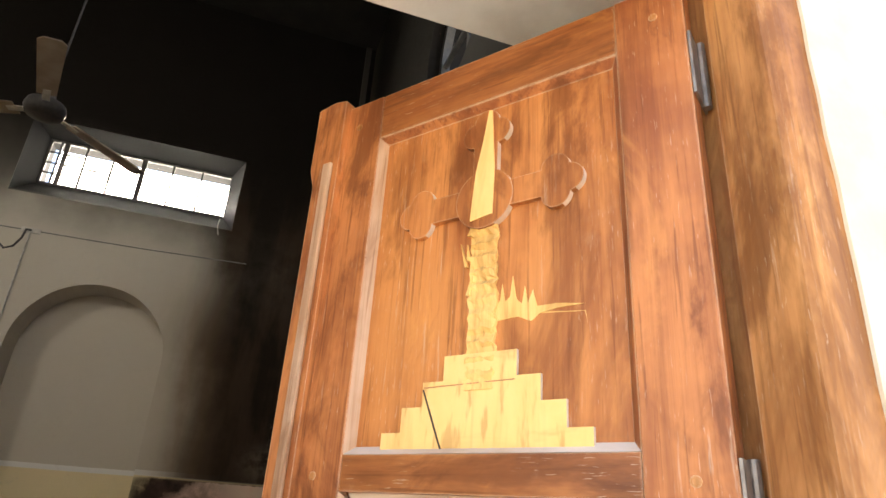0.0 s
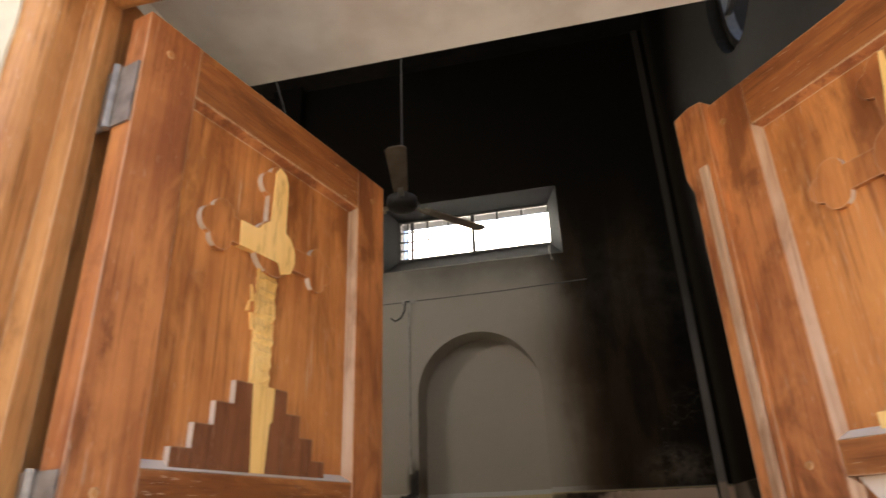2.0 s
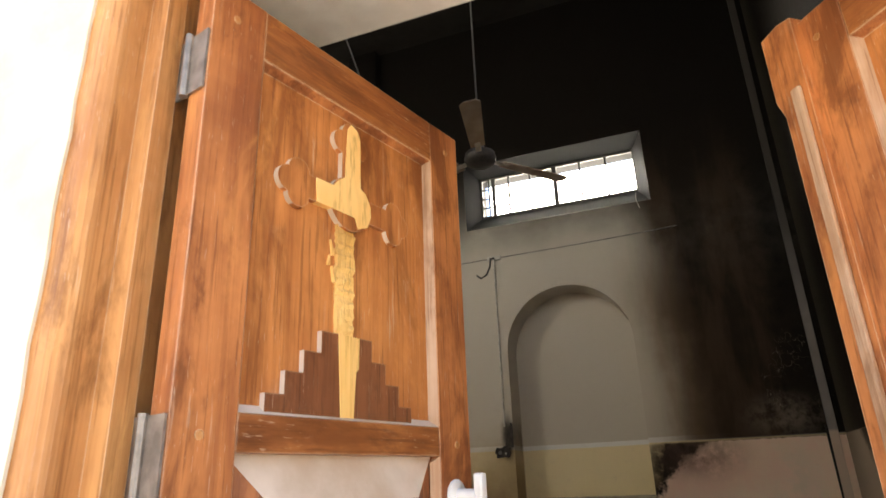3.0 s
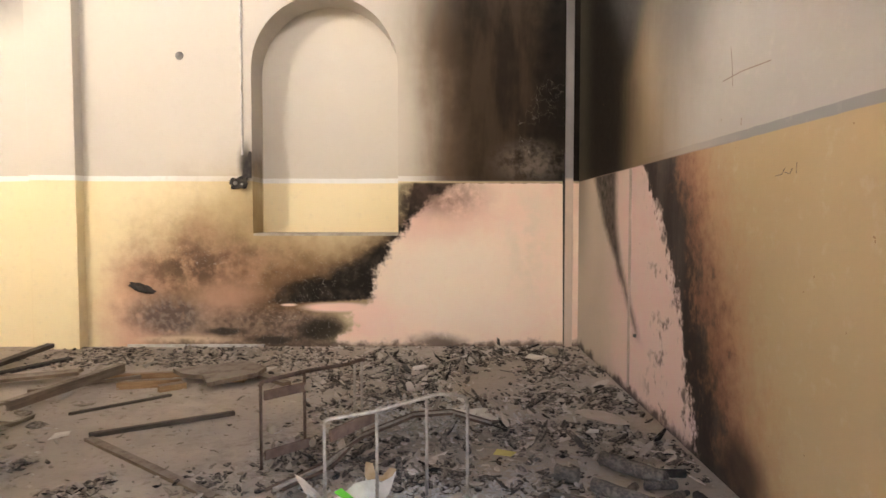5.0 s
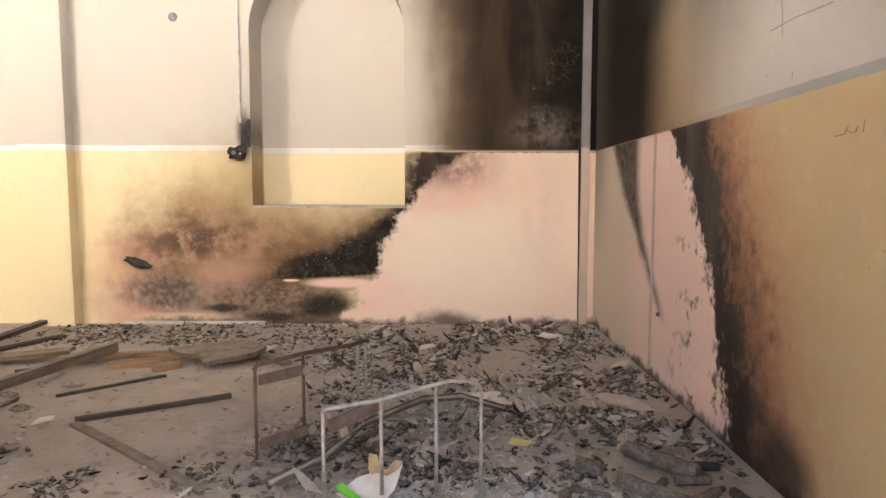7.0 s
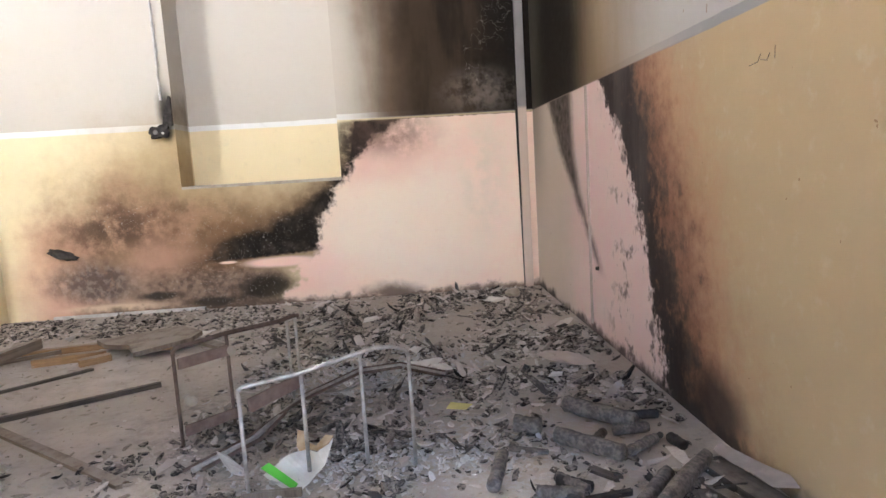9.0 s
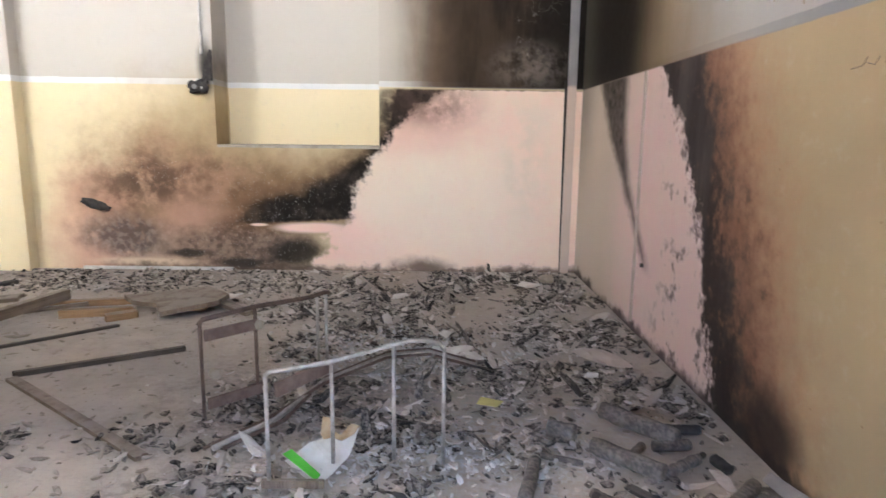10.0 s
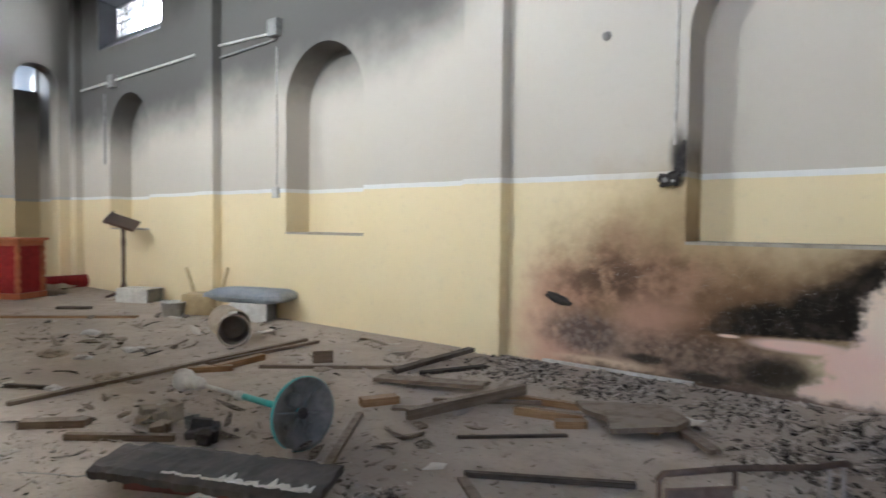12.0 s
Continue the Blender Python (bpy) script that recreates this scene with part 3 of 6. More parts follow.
def cut(ob, cutters):
    """Takes solid bodies out of a wall and leaves a plain mesh."""
    helpers = []
    for bm in cutters:
        bmesh.ops.recalc_face_normals(bm, faces=bm.faces)
        me = bpy.data.meshes.new("cutter")
        bm.to_mesh(me)
        bm.free()
        h = new("cutter", me)
        helpers.append(h)
        mod = ob.modifiers.new("opening", "BOOLEAN")
        mod.operation, mod.solver, mod.object = "DIFFERENCE", "EXACT", h
    bpy.context.view_layer.update()
    made = bpy.data.meshes.new_from_object(ob.evaluated_get(bpy.context.evaluated_depsgraph_get()))
    ob.modifiers.clear()
    ob.data = made
    for h in helpers:
        bpy.data.objects.remove(h)
    return ob


def arch_outline(cx, half, sill, spring, steps=20):
    pts = [(cx - half, sill), (cx + half, sill)]
    return pts + [(cx + half * math.cos(math.pi * k / steps), spring + half * math.sin(math.pi * k / steps)) for k in range(steps + 1)]


def structure(name, bm, material, label, category):
    return tagged(part(name, bm, material), label, category, kind="structure")


# ---- the nave ----
WEST, EAST, NORTH, SOUTH, OUTER, TOP = 1.895, -14.35, 8.25, 1.41, 0.912, 8.2
structure("floor", box_bm(EAST - 4, WEST + 0.4, OUTER, NORTH + 0.6, -0.2, 0.0), M_FLOOR, "cement nave floor under grey dust, ash and char", "floor")
structure("ground", box_bm(-400, 400, -400, OUTER - 0.002, -0.2, -0.005), M_GROUND, "pale dusty ground outside the side door", "ground")
structure("ceiling", box_bm(EAST - 4, WEST + 0.4, OUTER, NORTH + 0.6, TOP, TOP + 0.2), M_CEILING, "soot-blackened high plaster ceiling", "ceiling")


def splay(cx, y0, y1, w0, w1, lo0, hi0, lo1, hi1):
    """A window opening that narrows from the inner face to the glass and then runs straight out."""
    bm = bmesh.new()
    a = [bm.verts.new((cx + sx * w0, y0, z)) for sx, z in ((-1, lo0), (1, lo0), (1, hi0), (-1, hi0))]
    b = [bm.verts.new((cx + sx * w1, y1, z)) for sx, z in ((-1, lo1), (1, lo1), (1, hi1), (-1, hi1))]
    bm.faces.new(a)
    bm.faces.new(b[::-1])
    for i in range(4):
        bm.faces.new((a[i], b[i], b[(i + 1) % 4], a[(i + 1) % 4]))
    return bm


wall_north = structure("wall_north", box_bm(EAST - 4, WEST + 0.4, NORTH, NORTH + 0.6, 0, TOP), M_BACK,
                       "cream and ochre plaster wall, burnt pink and black in the corner", "wall")
cutters = []
for cx in BAYS:
    cutters.append(prism_bm(arch_outline(cx, 0.793, 1.235, 3.02, 28), "y", NORTH - 0.1, NORTH + 0.43))
    cutters.append(splay(cx - 0.015, NORTH - 0.005, NORTH + 0.3, 1.255, 1.105, 4.775, 5.80, 5.05, 5.695))
    cutters.append(box_bm(cx - 0.015 - 1.105, cx - 0.015 + 1.105, NORTH + 0.29, NORTH + 0.8, 5.05, 5.695))
cut(wall_north, cutters)

M_SILL = plain("dusty_niche_sill", (0.34, 0.29, 0.23), (0.46, 0.41, 0.34), 14, 0.95)
for cx in BAYS:
    structure("niche_sill", box_bm(cx - 0.790, cx + 0.790, NORTH - 0.006, NORTH + 0.425, 1.222, 1.250, 0.004), M_SILL, "dusty grey sill of an arched niche", "sill")
structure("wall_west", box_bm(WEST, WEST + 0.4, SOUTH, NORTH, 0, TOP), M_WEST, "plaster wall with scorched pink, black and rust bands over shade-darkened ochre", "wall")
wall_west = bpy.data.objects["wall_west"]
cut(wall_west, [turned_bm([(0.72, -0.5), (0.72, 0.5)], 40, pose(WEST + 0.2, 4.35, 5.45, 0, 90, 0))])

wall_south = structure("wall_south", box_bm(EAST - 4, WEST + 0.4, OUTER, SOUTH, 0, TOP), [M_SOUTH, M_FACADE, M_REVEAL],
                       "thick side wall with cream render outside and smoked plaster inside", "wall")
cutters = [box_bm(-0.262, 1.262, OUTER - 0.2, SOUTH + 0.2, -0.1, 2.45)]
for cx in BAYS:
    cutters.append(box_bm(cx - 1.12, cx + 1.12, OUTER - 0.2, SOUTH + 0.2, 5.06, 5.70))
cut(wall_south, cutters)
for p in wall_south.data.polygons:
    c, nrm = p.center, p.normal
    if nrm.y < -0.5 and c.y < OUTER + 0.01:
        p.material_index = 1
    elif OUTER + 0.01 < c.y < SOUTH - 0.01 and -0.5 < c.x < 1.5 and c.z < 2.6:
        p.material_index = 2

wall_east = structure("wall_east", box_bm(EAST - 0.45, EAST, SOUTH, NORTH, 0, TOP), M_EAST, "plaster end wall with an arched passage", "wall")
cut(wall_east, [prism_bm(arch_outline(7.48, 0.40, -0.1, 4.15), "x", EAST - 0.6, EAST + 0.1)])
chapel = structure("wall_chapel", box_bm(-16.8, -16.5, SOUTH, NORTH, 0, TOP), M_EAST, "pale plaster wall behind the arched passage", "wall")
cut(chapel, [box_bm(-17, -16.3, 7.75, 8.2, 4.35, 5.1)])

for i, (x0, x1) in enumerate(((-4.0, -3.5), (-9.42, -8.92), (-14.35, -14.1))):
    structure("pilaster", box_bm(x0, x1, NORTH - 0.15, NORTH + 0.01, 0, TOP, 0.006), M_BACK, "flat painted pilaster on the nave wall", "pilaster")
def corner_material():
    n = Nodes("smoked_corner_plaster")
    col = n.mix(n.step(n.z, 1.82, 1.86), n.mix(n.noise(5, 4), (0.58, 0.44, 0.36), (0.48, 0.38, 0.30)), n.mix(n.noise(4, 4), (0.30, 0.28, 0.27), (0.15, 0.14, 0.135)))
    col = n.mix(n.step(n.z, 2.8, 4.5), col, (0.06, 0.055, 0.05))
    n.bump(n.noise(20, 4), 0.2, 0.008)
    return n.done(col, 0.85)


structure("corner_pilaster", box_bm(1.742, 1.825, NORTH - 0.04, NORTH + 0.01, 0, TOP, 0.006), corner_material(), "narrow pale plaster strip filling the corner", "pilaster")
M_SLIT = plain("charred_slit", (0.01, 0.009, 0.008), (0.02, 0.018, 0.016), 20, 0.95)
structure("trim", prism_bm([(1.733, 0.02), (1.742, 0.02), (1.742, 1.9), (1.715, 1.9), (1.722, 1.2)], "y", NORTH - 0.006, NORTH + 0.004), M_SLIT, "charred black slit beside the corner strip", "trim")


def glass_material():
    n = Nodes("window_glass")
    n.bsdf.inputs["Transmission Weight"].default_value = 1.0
    n.bsdf.inputs["IOR"].default_value = 1.05
    return n.done((0.97, 0.98, 1.0), 0.02)


M_GLASS = glass_material()


def clerestory(cx):
    w = thing("clerestory_window", (cx, NORTH + 0.31, 5.06), "low wide steel window with clear panes, high in the wall", "window", "clerestory windows")
    w["kind"] = "structure"
    frame_bm = bmesh.new()
    for x0, x1, z0, z1 in ((-1.12, 1.12, 0, 0.035), (-1.12, 1.12, 0.605, 0.64), (-1.12, -1.085, 0.035, 0.605), (1.085, 1.12, 0.035, 0.605), (-0.03, 0.03, 0.035, 0.605)):
        box(frame_bm, x0, x1, 0, 0.04, z0, z1, 0.004)
    part("window_frame", frame_bm, M_DARK_METAL, w)
    for x in (-0.98, -0.9, -0.68, -0.36, 0.36, 0.72):
        part("glazing_bar", box_bm(x - 0.012 - (0.03 if x == -0.9 else 0), x + 0.012, 0.005, 0.03, 0.035, 0.605), M_DARK_METAL, w)
    for z in (0.17, 0.31, 0.46):
        part("glazing_bar", box_bm(-1.085, -0.68 if z != 0.31 else -0.36, 0.008, 0.026, z - 0.010, z + 0.010), M_DARK_METAL, w)
    for x0, x1 in ((-1.085, -0.03), (0.03, 1.085)):
        pane = part("pane", box_bm(x0, x1, 0.030, 0.034, 0.035, 0.605), M_GLASS, w, "clear glass pane")
        pane.visible_shadow = False
    return w


first_window = clerestory(BAYS[0] - 0.005)
for cx in BAYS[1:]:
    copy_thing(first_window, pose(cx - 0.005, NORTH + 0.31, 5.06))

# round window in the west wall
round_window = thing("round_window", (WEST + 0.15, 4.35, 5.45), "round window with a dark steel ring high in the wall", "window")
round_window["kind"] = "structure"
ring = bmesh.new()
turned(ring, [(0.72, -0.04), (0.72, 0.04), (0.64, 0.04), (0.64, -0.04), (0.72, -0.04)], 40, pose(0, 0, 0, 0, 90, 0), False)
part("window_frame", ring, M_DARK_METAL, round_window)
part("glazing_bar", box_bm(-0.02, 0.02, -0.025, 0.025, -0.65, 0.65), M_DARK_METAL, round_window)
part("glazing_bar", box_bm(-0.02, 0.02, -0.65, 0.65, -0.022, 0.022), M_DARK_METAL, round_window)

# ---- the side door ----
HINGE_L, HINGE_R = Vector((-0.128, 0.992, 0)), Vector((1.196, 1.011, 0))
TURN_L, TURN_R = math.degrees(math.atan2(0.466, 0.12)), math.degrees(math.atan2(0.384, -0.281))


def frame_post(side, x_side, x_rebate):
    """A post whose face looks into the opening: side 1 by the left leaf, -1 by the right."""
    r = 0.022
    o = [(-0.14, 0.902), (-r, 0.902)] + [(-r + r * math.sin(a), 0.902 + r - r * math.cos(a)) for a in (0.4, 0.8, 1.2, 1.57)]
    o += [(0, 0.962), (x_rebate, 0.966), (x_rebate, 1.004), (x_rebate - 0.022, 1.008), (x_rebate - 0.022, 1.11), (-0.14, 1.11)]
    return prism_bm([(x_side + side * x, y) for x, y in o], "z", 0.0, 2.36)


door_frame = tagged(new("door_frame"), "brown varnished wooden door frame with rounded worn edges", "door frame", kind="structure")
part("post", frame_post(1, -0.228, 0.030), M_FRAME, door_frame)
part("post", frame_post(-1, 1.228, 0.0), M_FRAME, door_frame)
part("head", box_bm(-0.23, 1.23, 0.905, 1.003, 2.295, 2.40, 0.01), M_FRAME, door_frame)

# render flush round the frame with a ragged edge over the posts
for s, edge_x in ((1, -0.276), (-1, 1.282)):
    rnd = random.Random(4 + s)
    outline = [(edge_x - s * 0.25, 0.0)] + [(edge_x - s * rnd.uniform(0, 0.006), 2.45 * k / 40) for k in range(41)] + [(edge_x - s * 0.25, 2.45)]
    structure("render_edge", prism_bm(outline, "y", 0.897, OUTER - 0.003), M_FACADE, "ragged cream render lapping the door frame", "render")


def pale_lit_edges(ob, away):
    """Pale colour on the edges that look up or to the given side: dust, and daylight put into the colour."""
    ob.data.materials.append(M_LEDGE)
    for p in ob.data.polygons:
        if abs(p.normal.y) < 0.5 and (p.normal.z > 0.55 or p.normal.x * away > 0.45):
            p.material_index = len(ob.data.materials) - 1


def cross_arm(cx, cz, dx, dz, reach, half, lobe, y0, y1):
    """One arm of the cross: a bar that ends in three round lobes, as one outline."""
    hub = reach - 1.9 * lobe
    start = math.sqrt(lobe * lobe - (half - 0.9 * lobe) ** 2)
    side = [(hub - start, half)]
    a0, a1 = math.atan2(half - 0.9 * lobe, -start), math.atan2(0.095, 0.995)
    side += [(hub + lobe * math.cos(a0 + (a1 - a0) * k / 12), 0.9 * lobe + lobe * math.sin(a0 + (a1 - a0) * k / 12)) for k in range(1, 13)]
    t0 = math.atan2(0.995, 0.095)
    tip = [(hub + 0.9 * lobe + lobe * math.cos(t0 - t0 * k / 8), lobe * math.sin(t0 - t0 * k / 8)) for k in range(1, 9)]
    upper = [(0.0, half)] + side + tip
    outline = upper + [(u, -v) for u, v in upper[-2::-1]]
    return prism_bm([(cx + dx * u - dz * v, cz + dz * u + dx * v) for u, v in outline], "y", y0, y1)


def door_leaf(side):
    """Local x runs from the hinge to the free edge, the visible face is y = 0, the body lies behind it. side 1: left leaf, -1 right leaf."""
    if side == 1:
        at, rz = HINGE_L, TURN_L
    else:
        at, rz = HINGE_R, TURN_R
    b = 1 if side == 1 else -1          # the way into the body
    th = 0.045
    leaf = thing("door_leaf", (at.x, at.y, 0.012 if side == 1 else 0.032), "varnished panelled church door leaf standing open, its carved cross hacked away" if side == -1
                 else "varnished panelled church door leaf standing open, its carved cross partly hacked", "door", "door leaves", rz)
    W, H, p0, p1 = 0.69, 2.258, 0.105, 0.583

    def slab(x0, x1, z0, z1, y0=0.0, y1=th, bev=0.003):
        return box_bm(x0, x1, min(b * y0, b * y1), max(b * y0, b * y1), z0, z1, bev)
    part("stile", slab(0, p0, 0, H), M_DOOR, leaf)
    part("stile", slab(p1, W, 0, H), M_DOOR, leaf)
    rails = [(2.158, H)]
    z = 1.563
    panels = [(1.563, 2.158)]
    while z > 0.2:
        rails.append((z - 0.055, z))
        panels.append((z - 0.208, z - 0.055))
        z -= 0.208
    panels.pop()
    rails[-1] = (0.0, rails[-1][1])
    for z0, z1 in rails:
        part("rail", slab(p0, p1, z0, z1, 0.001, th - 0.001), M_RAIL, leaf)
    # top panel, recessed, with a bead round it
    z0, z1 = panels[0]
    panel = part("panel", slab(p0, p1, z0, z1, 0.018, 0.036, 0.0), M_DOOR_PANEL, leaf)
    w = 0.013

    def bead(x0, x1, z0, z1, inward):
        bm = bmesh.new()
        ix, iz = inward
        lo = [(x0, z0), (x1, z1)]
        y = [b * 0.002, b * 0.018]
        q = [(lo[0][0], y[0], lo[0][1]), (lo[1][0], y[0], lo[1][1])]
        mx, mz = (x1 - x0), (z1 - z0)
        ln = math.hypot(mx, mz)
        tx, tz = mx / ln * w, mz / ln * w
        q2 = [(q[1][0] + ix * w - tx, y[1], q[1][2] + iz * w - tz), (q[0][0] + ix * w + tx, y[1], q[0][2] + iz * w + tz)]
        vs = [bm.verts.new(v) for v in q + q2]
        bm.faces.new(vs)
        back = [bm.verts.new((v.co.x, b * 0.019, v.co.z)) for v in vs[:2]]
        bm.faces.new((vs[0], vs[3], back[0]))
        bm.faces.new((vs[1], back[1], vs[2]))
        bm.faces.new((vs[0], back[0], back[1], vs[1]))
        bm.faces.new((vs[3], vs[2], back[1], back[0]))
        return bm
    part("bead", bead(p0, p0, z0, z1, (1, 0)), M_DOOR, leaf)
    part("bead", bead(p1, p1, z0, z1, (-1, 0)), M_DOOR_PALE, leaf)
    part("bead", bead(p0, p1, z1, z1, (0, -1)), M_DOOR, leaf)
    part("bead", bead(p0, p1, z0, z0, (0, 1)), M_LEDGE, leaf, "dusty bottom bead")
    # raised lower panels
    for z0, z1 in panels[1:]:
        bm = bmesh.new()
        o = [bm.verts.new((x, b * 0.026, zz)) for x, zz in ((p0, z0), (p1, z0), (p1, z1), (p0, z1))]
        inn = [bm.verts.new((x, b * 0.002, zz)) for x, zz in ((p0 + 0.07, z0 + 0.072), (p1 - 0.07, z0 + 0.072), (p1 - 0.07, z0 + 0.080), (p0 + 0.07, z0 + 0.080))]
        mats = []
        for i in range(4):
            f = bm.faces.new((o[i], o[(i + 1) % 4], inn[(i + 1) % 4], inn[i]))
            f.material_index = 1 if i == 2 else 0
        bm.faces.new(inn)
        part("panel", bm, [M_DOOR, M_LEDGE], leaf, "bevelled lower panel, dust and highlight toned into its upper slope")
        part("bead", bead(p0, p1, z0, z0, (0, 1)), M_LEDGE, leaf)
        part("bead", bead(p1, p1, z0, z1, (-1, 0)), M_DOOR_PALE, leaf)
    # dark sheet behind the panels, shadow put into its colour
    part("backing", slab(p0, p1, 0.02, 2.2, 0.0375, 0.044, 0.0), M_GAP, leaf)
    # carved cross, with the hacked wood showing pale
    cx, cz = (0.328, 1.960) if side == 1 else (0.341, 1.965)
    y0, y1 = b * 0.0178, b * 0.0068
    dark, pale = M_CROSS, M_RAW
    lobe, reach = 0.0245, 0.174
    for dx, dz in ((1, 0), (-1, 0), (0, 1)):
        pale_lit_edges(part("cross_arm", cross_arm(cx, cz, dx, dz, reach, 0.0235, lobe, y0, y1), dark, panel), -1)
    pale_lit_edges(part("boss", prism_bm([(cx + 0.054 * math.cos(2 * math.pi * k / 32), cz + 0.054 * math.sin(2 * math.pi * k / 32)) for k in range(32)], "y", y0, y1 - b * 0.0012), dark, panel), -1)
    steps = [(0.174, 0.0), (0.174, 0.029), (0.1375, 0.029), (0.1375, 0.066), (0.100, 0.066), (0.100, 0.103), (0.0625, 0.103), (0.0625, 0.141)]
    outline = [(cx - u, 1.566 + v) for u, v in steps] + [(cx + u, 1.566 + v) for u, v in steps[::-1]]

    def hacked(x0, x1, z0, z1, face, depth, seed, rows=30, cols=6):
        """A stem hewn into by many blows: a rough face of ridges and chips with closed sides."""
        r = random.Random(seed)
        bm = bmesh.new()
        grid = []
        for i in range(rows + 1):
            f = i / rows
            lift = depth * (0.25 + 0.75 * r.random()) if i % 3 else depth * 0.15 * r.random()
            wl, wr = r.uniform(-0.0025, 0.0025), r.uniform(-0.0025, 0.0025)
            grid.append([bm.verts.new((x0 + wl + (x1 - x0 + wr - wl) * k / cols, face + b * min(0.016, max(0.0, lift + r.uniform(-0.0012, 0.0012))), z0 + (z1 - z0) * f + r.uniform(-0.0025, 0.0025) * (0 < i < rows)))
                         for k in range(cols + 1)])
        for g, h in zip(grid, grid[1:]):
            for k in range(cols):
                bm.faces.new((g[k], g[k + 1], h[k + 1], h[k]))
        rim = [g[0] for g in grid] + grid[-1][1:] + [g[-1] for g in grid[-2::-1]] + grid[0][-2:0:-1]
        back = [bm.verts.new((v.co.x, y0, v.co.z)) for v in rim]
        for i in range(len(rim)):
            k = (i + 1) % len(rim)
            bm.faces.new((rim[i], back[i], back[k], rim[k]))
        return bm

    def splinter(spot, seed):
        """A thin lifted sliver beside the blows."""
        r = random.Random(seed)
        x, z, ln = spot
        a = r.uniform(-0.5, 0.5)
        return prism_bm([(x - 0.003, z), (x + 0.003, z + 0.001), (x + ln * math.sin(a), z + ln * math.cos(a))], "y", b * 0.0178, b * (0.010 + 0.003 * r.random()))
    if side == 1:
        pale_lit_edges(part("cross_base", prism_bm(outline, "y", y0, y1), M_BASE, panel), -1)
        part("cross_stem", hacked(cx - 0.027, cx + 0.0165, 1.70, 1.918, y1 + b * 0.002, 0.005, 3), pale, panel, "stem hewn to raw pale wood")
        root = [(cx - 0.016, 1.567), (cx + 0.015, 1.567), (cx + 0.020, 1.645), (cx + 0.027, 1.652), (cx + 0.028, 1.706), (cx - 0.024, 1.708)]
        part("stem_root", prism_bm(root, "y", y0, y1 - b * 0.0016), pale, panel, "bared pale root of the stem")
        arm = [(cx - 0.086, cz - 0.0235), (cx + 0.012, cz - 0.0240), (cx + 0.020, cz - 0.045), (cx + 0.047, cz - 0.034), (cx + 0.056, cz - 0.010), (cx + 0.055, cz + 0.012), (cx + 0.040, cz + 0.036),
               (cx + 0.026, cz + 0.042), (cx + 0.024, cz + 0.145), (cx + 0.017, cz + 0.164), (cx - 0.002, cz + 0.172), (cx - 0.011, cz + 0.158), (cx - 0.016, cz + 0.052), (cx - 0.036, cz + 0.036),
               (cx - 0.046, cz + 0.0235), (cx - 0.088, cz + 0.0230)]
        part("split_face", prism_bm(arm, "y", y0, y1 - b * 0.0024), M_SPLIT, panel, "smooth pale wood where the face broke off")
        for k, spot in enumerate([(cx - 0.028, 1.86, 0.05), (cx - 0.034, 1.85, 0.03), (cx - 0.03, 1.80, 0.03), (cx - 0.045, 1.83, 0.02), (cx - 0.02, 1.90, 0.03)]):
            part("splinter", splinter(spot, 2 + k), pale, panel)
    else:
        pale_lit_edges(part("cross_base", prism_bm(outline, "y", y0, b * 0.0115), M_SPLIT, panel, "stepped base broken back to raw pale wood"), -1)
        part("cross_stem", hacked(cx - 0.024, cx + 0.024, 1.652, 1.932, y1 + b * 0.002, 0.007, 9, 36), pale, panel, "stem hewn to splintered pale wood")
        wedge = [(cx + 0.024, 1.926), (cx - 0.018, 1.932), (cx - 0.020, 2.008), (cx - 0.016, 2.070), (cx - 0.012, 2.134), (cx - 0.006, 2.136), (cx + 0.004, 2.075), (cx + 0.016, 2.018), (cx + 0.021, 1.965)]
        part("split_face", prism_bm(wedge, "y", y0, y1 - b * 0.0028), M_SPLIT, panel, "smooth pale wedge where the face broke off")
        gouge = [(-0.020, 1.775), (-0.030, 1.786), (-0.033, 1.812), (-0.039, 1.783), (-0.047, 1.790), (-0.051, 1.823), (-0.058, 1.785), (-0.067, 1.776), (-0.072, 1.803), (-0.077, 1.776), (-0.085, 1.795),
                 (-0.092, 1.769), (-0.125, 1.769), (-0.165, 1.763), (-0.125, 1.762), (-0.095, 1.757), (-0.083, 1.747), (-0.060, 1.757), (-0.020, 1.754)]
        part("gouge", prism_bm([(cx + u, z) for u, z in gouge], "y", y0, b * 0.0166), pale, panel, "pale splintered gouge")
        part("scratch", prism_bm([(cx - 0.09, 1.758), (cx - 0.165, 1.752), (cx - 0.168, 1.735), (cx - 0.166, 1.7525), (cx - 0.09, 1.7605)], "y", y0, b * 0.0172), pale, panel)
        for k, spot in enumerate([(cx + 0.028, 1.86, 0.03), (cx + 0.032, 1.85, 0.045), (cx + 0.026, 1.80, 0.03), (cx + 0.030, 1.905, 0.02)]):
            part("splinter", splinter(spot, 5 + k), pale, panel)
        part("crack", prism_bm([(cx + 0.100, 1.658), (cx + 0.097, 1.658), (cx + 0.072, 1.600), (cx + 0.058, 1.567), (cx + 0.061, 1.567), (cx + 0.076, 1.601)], "y", y0, b * 0.0109), M_GAP, panel, "dark crack across the base")
        part("crack", prism_bm([(cx + 0.098, 1.6595), (cx - 0.06, 1.6630), (cx - 0.06, 1.6645), (cx + 0.098, 1.6615)], "y", y0, b * 0.0109), M_CROSS, panel)
        # cover strip along the free edge
        strip = [(0.672, 0.0), (0.735, 0.0), (0.735, 2.08), (0.749, 2.12), (0.749, 2.268), (0.705, 2.275), (0.672, 2.268)]
